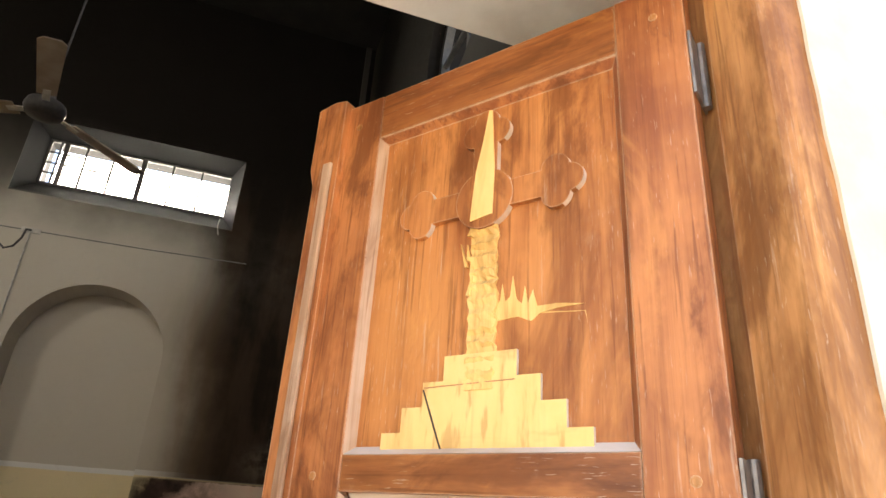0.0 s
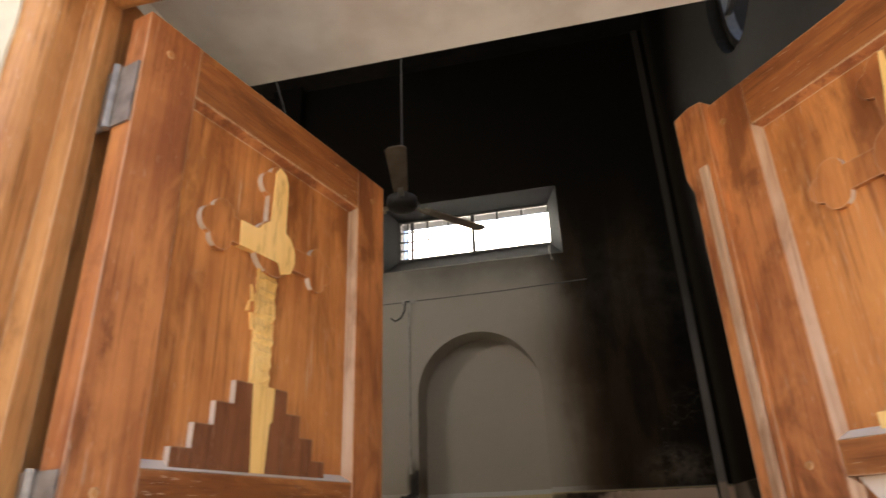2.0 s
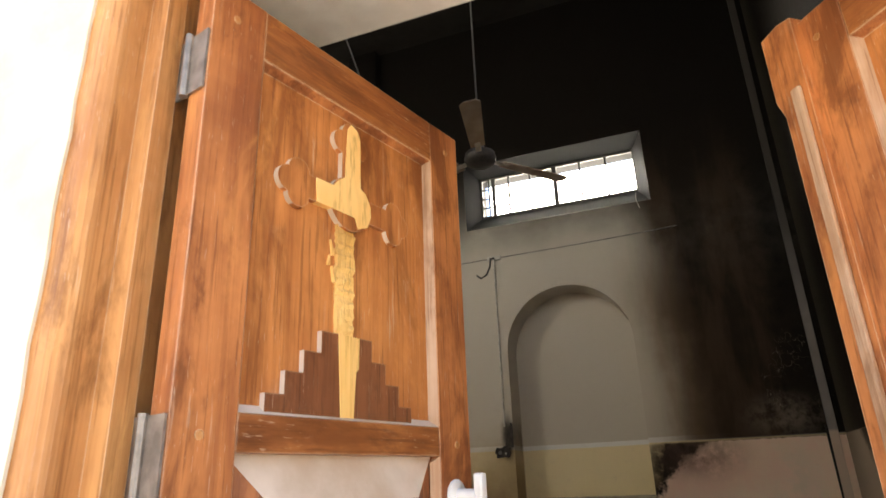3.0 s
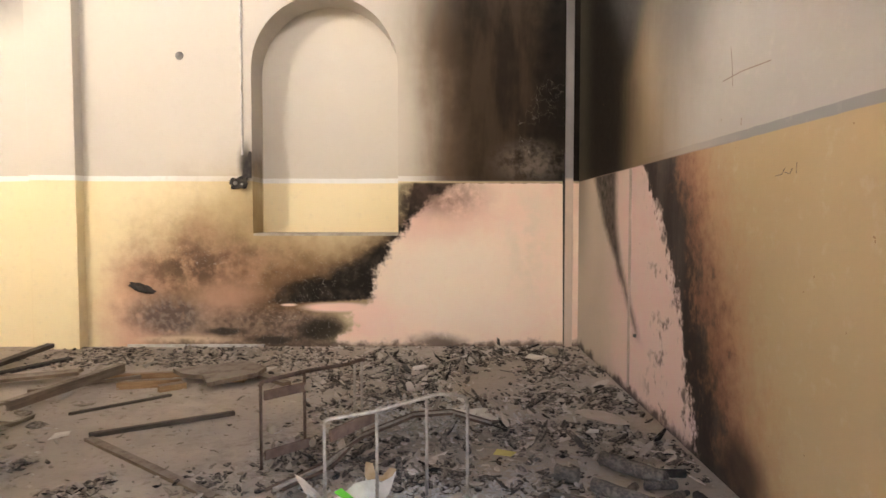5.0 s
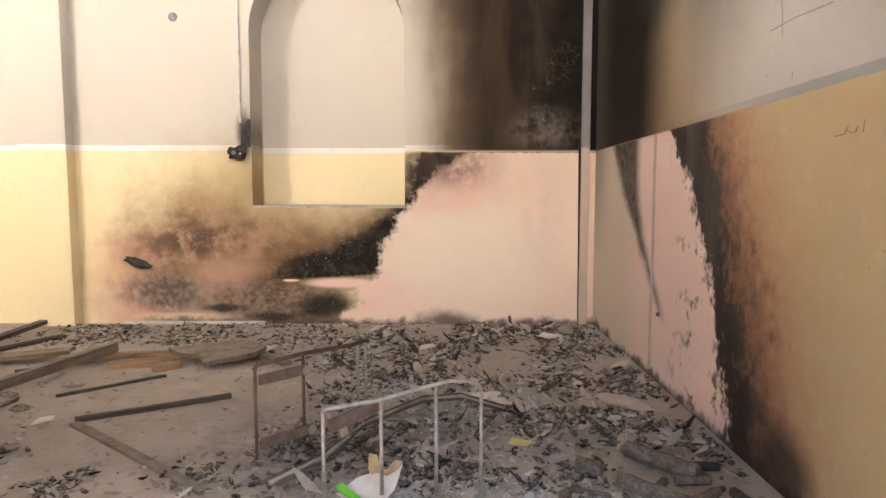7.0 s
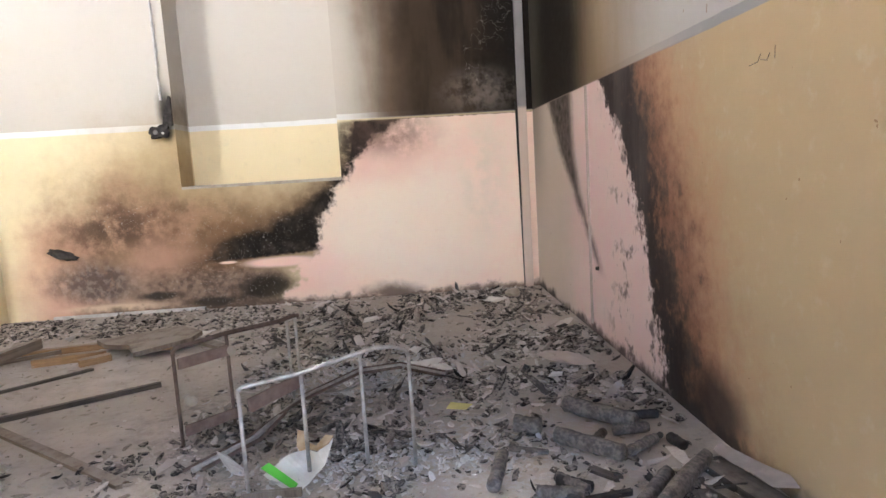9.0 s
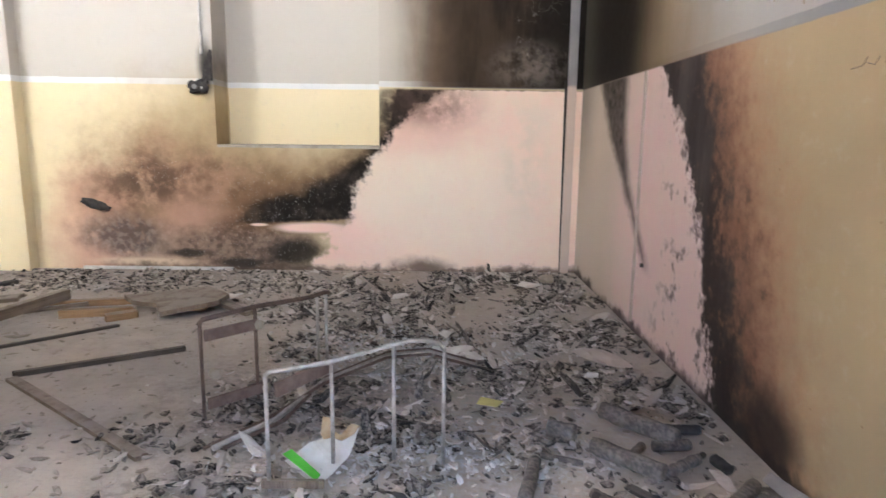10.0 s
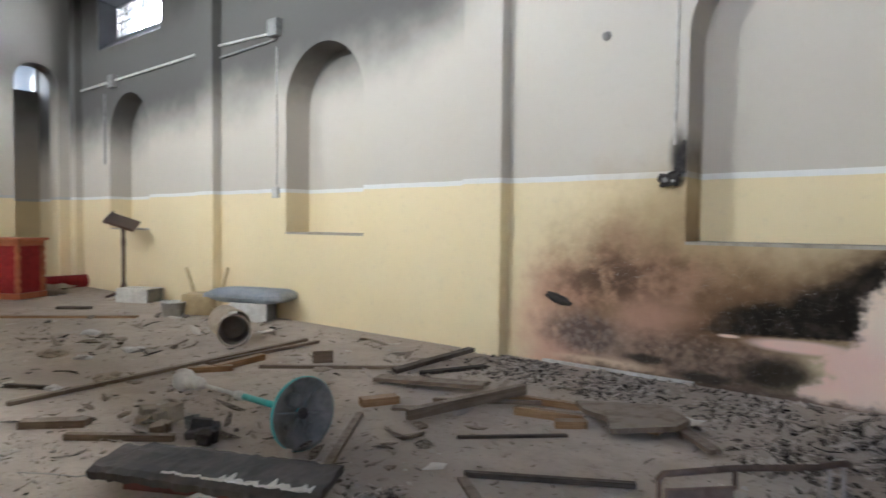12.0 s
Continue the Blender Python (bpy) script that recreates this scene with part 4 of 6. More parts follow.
        part("cover_strip", prism_bm(strip, "y", -0.002 * b * -1 - b * 0.018, b * 0.012), M_DOOR, leaf, "cover strip with a shaped top")
        part("strip_bead", box_bm(0.683, 0.705, min(-b * 0.026, -b * 0.017), max(-b * 0.026, -b * 0.017), 0, 2.12, 0.004), M_DOOR_PALE, leaf)
    # pegs
    for x, zz in ((0.045, 1.53), (0.64, 1.53), (0.045, 2.20), (0.64, 2.20)):
        part("peg", turned_bm([(0.007, -0.001), (0.007, 0.002), (0.004, 0.003)], 10, pose(x, 0, zz, 90 * b, 0, 0)), M_FRAME, leaf)
    # hinges
    for zz in (2.10, 1.50, 0.5):
        hinge = part("hinge", box_bm(-0.005, -0.001, min(b * 0.002, b * 0.074), max(b * 0.002, b * 0.074), zz - 0.055, zz + 0.055), M_HINGE, leaf, "worn steel butt hinge")
        part("knuckle", tube_bm([(-0.008, b * 0.046, zz - 0.058), (-0.008, b * 0.046, zz + 0.058)], 0.007, 10), M_HINGE, hinge)
    if side == 1:
        hx = 0.630
        handle = part("pull_handle", box_bm(hx - 0.010, hx + 0.010, -0.068, -0.048, 1.125, 1.475, 0.005), M_WHITE_METAL, leaf, "white enamelled pull handle")
        for zz in (1.170, 1.435):
            part("mount", turned_bm([(0.030, 0.0), (0.030, 0.004), (0.012, 0.008), (0.012, 0.052)], 14, pose(hx, 0, zz, 90, 0, 0)), M_WHITE_METAL, handle)
    return leaf


door_leaf(1)
door_leaf(-1)


# ---- loose things: materials ----
M_STEEL = plain("scorched_steel_tube", (0.27, 0.245, 0.22), (0.46, 0.42, 0.38), 30, 0.55, 0.55)
M_RUSTED = plain("rust_brown_tube", (0.085, 0.058, 0.045), (0.16, 0.11, 0.085), 30, 0.65, 0.4)
M_SLAT = plain("rust_brown_bar", (0.12, 0.075, 0.057), (0.20, 0.135, 0.105), 25, 0.8)
M_CHAR = plain("charred_wood", (0.014, 0.012, 0.011), (0.06, 0.052, 0.046), 22, 0.9, bump=0.7)
M_LOG = plain("ash_coated_roll", (0.07, 0.06, 0.051), (0.19, 0.16, 0.135), 60, 0.9, bump=0.7)
M_PLANK = wood("dusty_plank_wood", (0.13, 0.096, 0.068), (0.23, 0.175, 0.128), worn=0.3, rough=0.85, dust=0.85)
M_PLANK_DARK = wood("smoked_plank_wood", (0.045, 0.037, 0.031), (0.11, 0.09, 0.072), worn=0.2, rough=0.85, dust=0.3)
M_ORANGE = wood("fresh_broken_wood", (0.25, 0.145, 0.07), (0.39, 0.25, 0.135), worn=0.3, rough=0.8, dust=0.75)
M_PAPER = plain("soiled_white_paper", (0.74, 0.71, 0.66), (0.60, 0.56, 0.50), 14, 0.9, bump=0.2)
M_PALE_CARD = plain("pale_soiled_card", (0.55, 0.47, 0.40), (0.46, 0.38, 0.32), 10, 0.9)
M_YELLOW = plain("yellow_paper", (0.72, 0.66, 0.24), (0.62, 0.56, 0.20), 12, 0.85)
M_PLASTIC = plain("dusty_white_plastic", (0.66, 0.65, 0.62), (0.50, 0.48, 0.45), 14, 0.55)
M_TEAL = plain("teal_plastic", (0.05, 0.42, 0.42), (0.08, 0.34, 0.34), 18, 0.4)
M_GREY_PLASTIC = plain("dusty_grey_plastic", (0.13, 0.135, 0.13), (0.24, 0.235, 0.22), 14, 0.7)
M_BEIGE = plain("beige_plastic", (0.46, 0.36, 0.19), (0.38, 0.29, 0.15), 14, 0.6)
M_BUCKET = plain("dusty_tan_tin", (0.30, 0.26, 0.21), (0.22, 0.19, 0.15), 14, 0.7)
M_DARK_WOOD = plain("dark_turned_wood", (0.06, 0.03, 0.018), (0.10, 0.05, 0.03), 22, 0.5)
M_CLOTH = plain("blue_grey_cushion_cloth", (0.27, 0.30, 0.34), (0.36, 0.38, 0.41), 30, 0.95, bump=0.4)
M_RED = plain("red_velvet_panel", (0.30, 0.018, 0.022), (0.22, 0.012, 0.016), 14, 0.9)
M_CABINET = plain("carved_red_brown_wood", (0.32, 0.085, 0.035), (0.42, 0.14, 0.06), 16, 0.5)
M_STONE = plain("pale_rubble", (0.40, 0.34, 0.26), (0.30, 0.25, 0.19), 16, 0.9, bump=0.5)
M_PIPE = plain("painted_conduit", (0.60, 0.58, 0.54), (0.42, 0.40, 0.37), 16, 0.6)
M_PIPE_DARK = plain("smoked_conduit", (0.16, 0.155, 0.15), (0.26, 0.25, 0.24), 16, 0.6)
M_VINYL = plain("black_peeling_vinyl", (0.022, 0.019, 0.017), (0.075, 0.062, 0.052), 12, 0.6)
M_FAN_BLADE = plain("brown_dusty_blade", (0.34, 0.28, 0.22), (0.26, 0.20, 0.15), 10, 0.6)


def one_piece(name, bm, material, at, label, category, group="", rz=0.0, rx=0.0, ry=0.0, smooth=False):
    ob = part(name, bm, material, smooth=smooth)
    ob.matrix_world = pose(*at, rx, ry, rz)
    return tagged(ob, label, category, group)


def lying(a, b, lift_a=0.0, lift_b=0.0, spin=0.0):
    """The pose that lays local z from a to b."""
    va, vb = Vector((*a, lift_a)), Vector((*b, lift_b))
    d = (vb - va).normalized()
    side = Vector((0, 0, 1)).cross(d).normalized()
    up = d.cross(side)
    m = Matrix((side, up, d)).transposed().to_4x4()
    return Matrix.Translation(va) @ m @ pose(0, 0, 0, 0, 0, spin), (vb - va).length


def plank(a, b, wide, thick, material, label, lift=(0.0, 0.0), name="plank", category="plank", spin=0.0, group="broken boards", ragged=0.02, seed=0):
    """A board from a to b; its broken ends are ragged."""
    rnd = random.Random(seed * 7 + int(a[0] * 100) + int(b[1] * 10))
    m, length = lying(a, b, lift[0] + thick / 2, lift[1] + thick / 2, spin)
    k = 5
    lo = [(-wide / 2 + wide * i / k, rnd.uniform(0, ragged)) for i in range(k + 1)]
    hi = [(wide / 2 - wide * i / k, length - rnd.uniform(0, ragged)) for i in range(k + 1)]
    bm = prism_bm(lo + hi, "y", -thick / 2, thick / 2)
    ob = part(name, bm, material)
    ob.matrix_world = m
    return tagged(ob, label, category, group)


def roll(a, b, radius, material, label, lift=0.0, name="charred_roll", group="charred rolls", seed=1):
    rnd = random.Random(seed)
    m, length = lying(a, b, radius + lift, radius + lift)
    prof = [(radius * 0.55, 0.0), (radius * 0.95, 0.004)]
    for i in range(1, 9):
        prof.append((radius * rnd.uniform(0.88, 1.06), length * i / 9))
    prof += [(radius * 0.92, length - 0.004), (radius * 0.5, length)]
    bm = turned_bm(prof, 14)
    for v in bm.verts:
        v.co += Vector((rnd.uniform(-1, 1), rnd.uniform(-1, 1), 0)) * radius * 0.09
    ob = part(name, bm, material, smooth=True)
    ob.matrix_world = m
    return tagged(ob, label, "roll", group)


def sheet(outline, at, label, material, category="paper", name="paper_sheet", rz=0.0, curl=0.02, thick=0.002, seed=3, rx=0.0, ry=0.0, cuts=2):
    """A thin sheet with bends: outline in its own plane."""
    rnd = random.Random(seed)
    bm = bmesh.new()
    bm.faces.new([bm.verts.new((x, y, 0)) for x, y in outline])
    bmesh.ops.triangulate(bm, faces=bm.faces[:])
    bmesh.ops.subdivide_edges(bm, edges=bm.edges[:], cuts=cuts, use_grid_fill=True)
    ph = rnd.uniform(0, 6)
    for v in bm.verts:
        v.co.z = curl * (1 + math.sin(v.co.x * 9 + ph) * math.cos(v.co.y * 7 + ph * 2) + 0.5 * math.sin(v.co.x * 23 + v.co.y * 19))
    low = min(v.co.z for v in bm.verts)
    for v in bm.verts:
        v.co.z -= low
    got = bmesh.ops.extrude_face_region(bm, geom=bm.faces[:])
    bmesh.ops.translate(bm, vec=(0, 0, thick), verts=[g for g in got["geom"] if isinstance(g, bmesh.types.BMVert)])
    ob = part(name, bm, material)
    ob.matrix_world = pose(*at, rx, ry, rz)
    return tagged(ob, label, category)


# ---- the burnt metal bedstead in the ash ----
def bedstead():
    bed = thing("bedstead", (0, 0, 0), "burnt bedstead of bare bent steel tube standing in ash", "bed frame")
    a, b = Vector((-0.15, 4.20, 0)), Vector((0.52, 4.41, 0))
    d = b - a
    def on(f, z):
        p = a + d * f
        return (p.x, p.y, z)
    rail = [on(0, 0.470), on(0.02, 0.482), on(0.33, 0.497), on(0.62, 0.535), on(0.78, 0.555), on(0.90, 0.548), on(0.975, 0.528), on(1.0, 0.50)]
    part("top_rail", tube_bm(rail, 0.0095, 10), M_STEEL, bed, "pale scorched curved top rail", smooth=True)
    for f, lo, hi in ((0.0, 0.0, 0.475), (0.35, 0.08, 0.495), (0.70, 0.06, 0.54), (1.0, 0.0, 0.505)):
        part("post", tube_bm([on(f, lo), on(f, hi)], 0.0085, 10), M_STEEL, bed, smooth=True)
    part("foot_bar", box_bm(-0.18, 0.06, 4.19, 4.21, 0.015, 0.05, 0.003, pose(0, 0, 0, 0, 0, 0)), M_PLANK, bed)
    c, e = Vector((-0.62, 4.82, 0)), Vector((-0.12, 5.34, 0))
    g = e - c
    def far(f, z):
        p = c + g * f
        return (p.x, p.y, z)
    part("rear_rail", tube_bm([far(-0.01, 0.47), far(0.02, 0.495), far(0.4, 0.505), far(0.85, 0.495), far(0.98, 0.505), far(1.03, 0.50)], 0.0125, 10), M_RUSTED, bed, smooth=True)
    for f, lo, hi in ((0.0, 0.0, 0.49), (0.40, 0.0, 0.50), (0.92, 0.03, 0.50), (1.0, 0.03, 0.50)):
        part("post", tube_bm([far(f, lo), far(f, hi)], 0.0090, 10), M_RUSTED if f < 0.5 else M_STEEL, bed, smooth=True)
    turn = math.atan2(g.y, g.x)
    for f0, f1, z in ((0.02, 0.40, 0.39), (0.02, 0.44, 0.05)):
        p = far(f0, 0)
        slat = part("slat", box_bm(0, (f1 - f0) * g.length, -0.02, -0.005, 0, 0.055, 0.003, Matrix.Translation((p[0], p[1], z)) @ Matrix.Rotation(turn, 4, "Z")), M_SLAT, bed)
        q = far(f1, z + 0.03)
        part("spool", turned_bm([(0.014, -0.022), (0.026, -0.018), (0.016, 0.0), (0.026, 0.018), (0.014, 0.022)], 12, Matrix.Translation(q) @ Matrix.Rotation(turn, 4, "Z") @ pose(0, -0.02, 0, 90, 0, 0)), M_STONE, slat)
    p = far(0.10, 0.22)
    part("spool", turned_bm([(0.014, -0.022), (0.026, -0.018), (0.016, 0.0), (0.026, 0.018), (0.014, 0.022)], 12, Matrix.Translation(p) @ pose(0, -0.02, 0, 90, 0, 40)), M_STONE, bed)
    part("slat", box_bm(0, 0.30, -0.008, 0.008, 0, 0.06, 0.003, pose(-0.14, 4.30, 0.34, 0, -4, 52)), M_SLAT, bed)
    # the buckled side rails and springs
    for off, r in ((0.0, 0.013), (0.045, 0.010), (-0.04, 0.009)):
        part("side_rail", tube_bm([(-0.46 + off, 4.47, 0.035), (-0.25 + off, 4.70, 0.06), (-0.08, 5.02 + off, 0.12), (0.22, 5.30 + off, 0.16), (0.45, 5.42 + off, 0.14), (0.72, 5.46 + off, 0.05)], r, 8), M_RUSTED if off else M_STEEL, bed, smooth=True)
    for x0, x1 in ((0.02, 0.26), (0.24, 0.48)):
        arc = [(x0 + (x1 - x0) * k / 10, 5.16 + 0.2 * k / 10, 0.05 + 0.10 * (k / 10) ** 3 + 0.05 * (1 - k / 10) ** 2) for k in range(11)]
        part("spring_wire", tube_bm(arc, 0.006, 6), M_STEEL, bed, smooth=True)
        part("spring_wire", tube_bm([(p[0] + 0.03, p[1] + 0.05, p[2] * 0.8) for p in arc], 0.005, 6), M_STEEL, bed, smooth=True)


bedstead()

# ---- papers, cards and rubble in the ash ----
burnt = sheet([(-0.10, 0.0), (0.05, -0.12), (0.11, -0.07), (0.16, 0.02), (0.19, 0.15), (0.155, 0.16), (0.12, 0.10), (0.085, 0.12), (0.065, 0.19), (0.03, 0.20), (0.035, 0.11), (-0.02, 0.08)], (-0.03, 4.37, 0.03),
              "half-burnt white paper packet with a green edge", M_PAPER, "paper", "paper_packet", curl=0.018, rx=24)
strip = part("green_edge", prism_bm([(-0.102, 0.001), (0.050, -0.122), (0.064, -0.094), (-0.072, 0.026)], "z", 0.044, 0.050), plain("green_print", (0.10, 0.52, 0.03), (0.08, 0.44, 0.02), 10, 0.7), burnt, "bright green printed edge")
scorch = part("scorched_edge", prism_bm([(0.034, 0.11), (0.028, 0.202), (0.067, 0.192), (0.087, 0.122), (0.12, 0.102), (0.156, 0.162), (0.192, 0.152), (0.175, 0.11), (0.13, 0.075), (0.08, 0.09), (0.05, 0.08)], "z", 0.042, 0.046), plain("scorched_paper", (0.36, 0.24, 0.12), (0.55, 0.42, 0.26), 20, 0.9), burnt, "brown scorched edge")
sheet([(0, 0), (0.10, -0.05), (0.14, 0.03), (0.03, 0.08)], (0.69, 4.92, 0.045), "crumpled yellow paper scrap on ash", M_YELLOW, name="paper_scrap", curl=0.008)
sheet([(0, 0), (0.10, -0.30), (0.30, -0.32), (0.20, -0.02), (0.10, 0.03)], (1.33, 5.73, 0.045), "pale soiled sheet of card on charred debris", M_PALE_CARD, "card", "card_sheet", curl=0.02)
for i, (x, y, s, rz) in enumerate(((0.50, 5.72, 0.10, 10), (0.62, 5.70, 0.12, 60), (0.18, 7.05, 0.09, 30), (1.30, 7.48, 0.15, 0), (-1.24, 6.97, 0.16, 20), (1.36, 5.33, 0.05, 0), (-2.02, 5.26, 0.07, 40),
                                   (0.55, 6.05, 0.06, 70), (0.72, 5.62, 0.08, 120))):
    sheet([(-s, -s * 0.5), (s * 0.7, -s * 0.6), (s, s * 0.4), (-s * 0.2, s * 0.7)], (x, y, 0.038), "small torn white paper scrap lying on debris", M_PAPER, name="paper_scrap", rz=rz, curl=s * 0.16, seed=i)
bm = bmesh.new()
bmesh.ops.create_icosphere(bm, subdivisions=3, radius=0.075)
for v in bm.verts:
    v.co *= 1 + 0.25 * noise.noise(v.co * 20)
    v.co.z *= 0.6
one_piece("stone", bm, M_STONE, (1.53, 7.76, 0.045), "pale lump of fallen plaster by the wall corner", "stone")

# charred rolls and boards by the west wall
for i, (a, b, r) in enumerate((((1.17, 4.51), (1.40, 4.27), 0.045), ((1.30, 4.86), (1.56, 4.56), 0.05), ((1.20, 3.66), (1.72, 4.19), 0.040), ((1.33, 3.88), (1.52, 4.10), 0.034),
                               ((1.14, 3.79), (1.30, 3.80), 0.032), ((1.06, 3.66), (1.13, 3.85), 0.034), ((1.00, 4.66), (1.12, 4.60), 0.05), ((0.82, 4.10), (0.90, 4.38), 0.035),
                               ((1.42, 4.30), (1.60, 4.42), 0.028))):
    roll(a, b, r * 0.86, M_LOG, "ash-coated charred roll lying among black debris", seed=i, lift=0.005)
for i, (a, b, w, t, mat, lab) in enumerate((
        ((1.63, 4.03), (1.79, 3.60), 0.05, 0.025, M_PLANK_DARK, "narrow smoked lath lying along the wall"), ((1.73, 4.20), (1.84, 3.69), 0.11, 0.03, M_PLANK_DARK, "broad smoked board lying along the wall"),
        ((1.59, 3.96), (1.55, 3.70), 0.035, 0.02, M_PLANK_DARK, "short charred lath on the floor"), ((1.47, 3.95), (1.46, 3.76), 0.035, 0.03, M_CHAR, "short charred stick on the floor"),
        ((1.85, 3.72), (1.85, 3.55), 0.06, 0.03, M_PLANK_DARK, "short smoked board end at the wall foot"), ((0.95, 3.95), (1.35, 4.02), 0.025, 0.02, M_CHAR, "thin charred stick on dust"))):
    plank(a, b, w, t, mat, lab, seed=i, group="charred laths")
rnd = random.Random(31)
for i in range(34):
    x, y, a, ln = rnd.uniform(1.0, 1.72), rnd.uniform(3.55, 4.75), rnd.uniform(0, 3.14), rnd.uniform(0.08, 0.24)
    dx, dy = math.cos(a) * ln / 2, math.sin(a) * ln / 2
    if x + abs(dx) > 1.83:
        continue
    if i % 3:
        roll((x - dx, y - dy), (x + dx, y + dy), rnd.uniform(0.012, 0.026), M_LOG if i % 2 else M_CHAR, "small charred roll in black debris by the wall", seed=40 + i)
    else:
        plank((x - dx, y - dy), (x + dx, y + dy), rnd.uniform(0.02, 0.05), 0.015, M_CHAR if i % 2 else M_PLANK_DARK, "charred splinter of board by the wall", seed=i, group="charred laths")
sheet([(0, 0), (0.05, 0.03), (0.13, -0.34), (0.11, -0.43), (0.04, -0.38)], (1.765, 4.22, 0.045), "curled pale sheet leaning at the wall foot", plain("grey_pink_card", (0.27, 0.235, 0.22), (0.20, 0.175, 0.165), 12, 0.9), "card", "card_sheet", curl=0.012, ry=-14)

# ---- broken boards over the nave floor ----
for i, (a, b, w, t, mat, lab, lift) in enumerate((
        ((-5.25, 4.19), (-5.57, 7.26), 0.06, 0.03, M_PLANK, "long dusty brown batten on the floor", (0, 0.03)), ((-5.40, 5.9), (-5.42, 7.3), 0.05, 0.03, M_PLANK, "dusty batten lying beside another", (0, 0.02)),
        ((-2.72, 5.80), (-2.38, 6.80), 0.06, 0.075, M_PLANK, "thick dusty beam with a fresh broken end", (0.03, 0.075)), ((-2.28, 5.80), (-1.75, 6.30), 0.025, 0.02, M_PLANK_DARK, "thin dark stick on dust", (0, 0)),
        ((-1.88, 5.34), (-1.08, 5.78), 0.035, 0.03, M_PLANK_DARK, "smoked lath lying across the dust", (0, 0.01)), ((-1.86, 5.30), (-0.74, 4.43), 0.055, 0.02, M_PLANK, "flat brown lath on the dusty floor", (0, 0)),
        ((-3.72, 6.52), (-2.75, 6.80), 0.16, 0.03, M_PLANK, "grey dusty board leaning on rubble", (0.02, 0.06)), ((-3.82, 6.84), (-3.62, 7.80), 0.09, 0.04, M_PLANK_DARK, "dark bowed plank near the wall", (0.0, 0.09)),
        ((-3.60, 6.95), (-3.30, 7.60), 0.08, 0.03, M_CHAR, "charred plank near the wall", (0, 0)), ((-2.29, 6.50), (-1.80, 6.62), 0.05, 0.06, M_ORANGE, "short split orange-brown timber", (0, 0)),
        ((-2.62, 6.70), (-1.55, 6.98), 0.05, 0.05, M_ORANGE, "split timber carrying the end of a beam", (0.02, 0)), ((-1.92, 6.42), (-1.74, 6.56), 0.08, 0.05, M_ORANGE, "short sawn wood block", (0, 0)),
        ((-4.92, 6.16), (-3.88, 7.02), 0.05, 0.03, M_PLANK, "thin dusty batten on the floor", (0, 0)), ((-2.50, 4.89), (-3.12, 5.75), 0.05, 0.025, M_PLANK, "narrow board lying beside the fan", (0, 0)),
        ((-3.28, 5.90), (-3.14, 6.17), 0.10, 0.06, M_ORANGE, "chunk of broken timber", (0, 0)), ((-4.62, 4.08), (-4.32, 4.40), 0.10, 0.05, M_PLANK, "short dusty plank end", (0, 0)),
        ((-4.15, 4.18), (-3.60, 4.62), 0.05, 0.04, M_PLANK, "short dusty stick among junk", (0, 0)), ((-5.10, 5.80), (-5.22, 6.42), 0.08, 0.06, M_ORANGE, "short orange-brown timber block", (0, 0)),
        ((-5.25, 5.60), (-5.02, 5.95), 0.07, 0.05, M_ORANGE, "broken light timber block", (0, 0)), ((-10.4, 5.5), (-8.9, 6.9), 0.10, 0.03, M_ORANGE, "long reddish board far down the nave", (0, 0)),
        ((-10.7, 6.5), (-10.3, 6.85), 0.12, 0.04, M_PLANK_DARK, "dark board end far down the nave", (0, 0)), ((-4.70, 6.62), (-4.58, 6.78), 0.025, 0.12, M_PLANK, "small upright broken timber", (0, 0)),
        ((-1.40, 7.02), (-0.88, 6.50), 0.08, 0.03, M_PLANK, "narrow dusty board by the ash", (0.02, 0.03)), ((-2.9, 6.3), (-2.2, 6.75), 0.03, 0.03, M_PLANK, "thin dusty lath on boards", (0.02, 0.03)),
        ((-6.0, 4.3), (-5.5, 4.6), 0.04, 0.03, M_PLANK_DARK, "dark stick on dust", (0, 0)), ((-3.05, 6.0), (-2.85, 6.15), 0.08, 0.02, M_PLANK, "flat splinter of board", (0, 0)))):
    plank(a, b, w, t, mat, lab, lift, seed=i)
bite = [(-1.95, 6.80), (-1.70, 6.93), (-1.38, 7.08), (-1.15, 6.86), (-1.18, 6.68), (-1.50, 6.38), (-1.56, 6.50), (-1.62, 6.60), (-1.72, 6.62), (-1.82, 6.66)]
one_piece("board", prism_bm([(x + 1.5, y - 6.7) for x, y in bite], "z", 0.0, 0.035), M_PLANK, (-1.5, 6.7, 0.062), "dusty furniture board with a rounded bite cut out", "board", rx=2)
one_piece("timber_block", box_bm(-0.15, 0.15, -0.04, 0.04, 0, 0.058, 0.003), M_ORANGE, (-1.45, 6.75, 0.0), "timber under a fallen board", "timber")

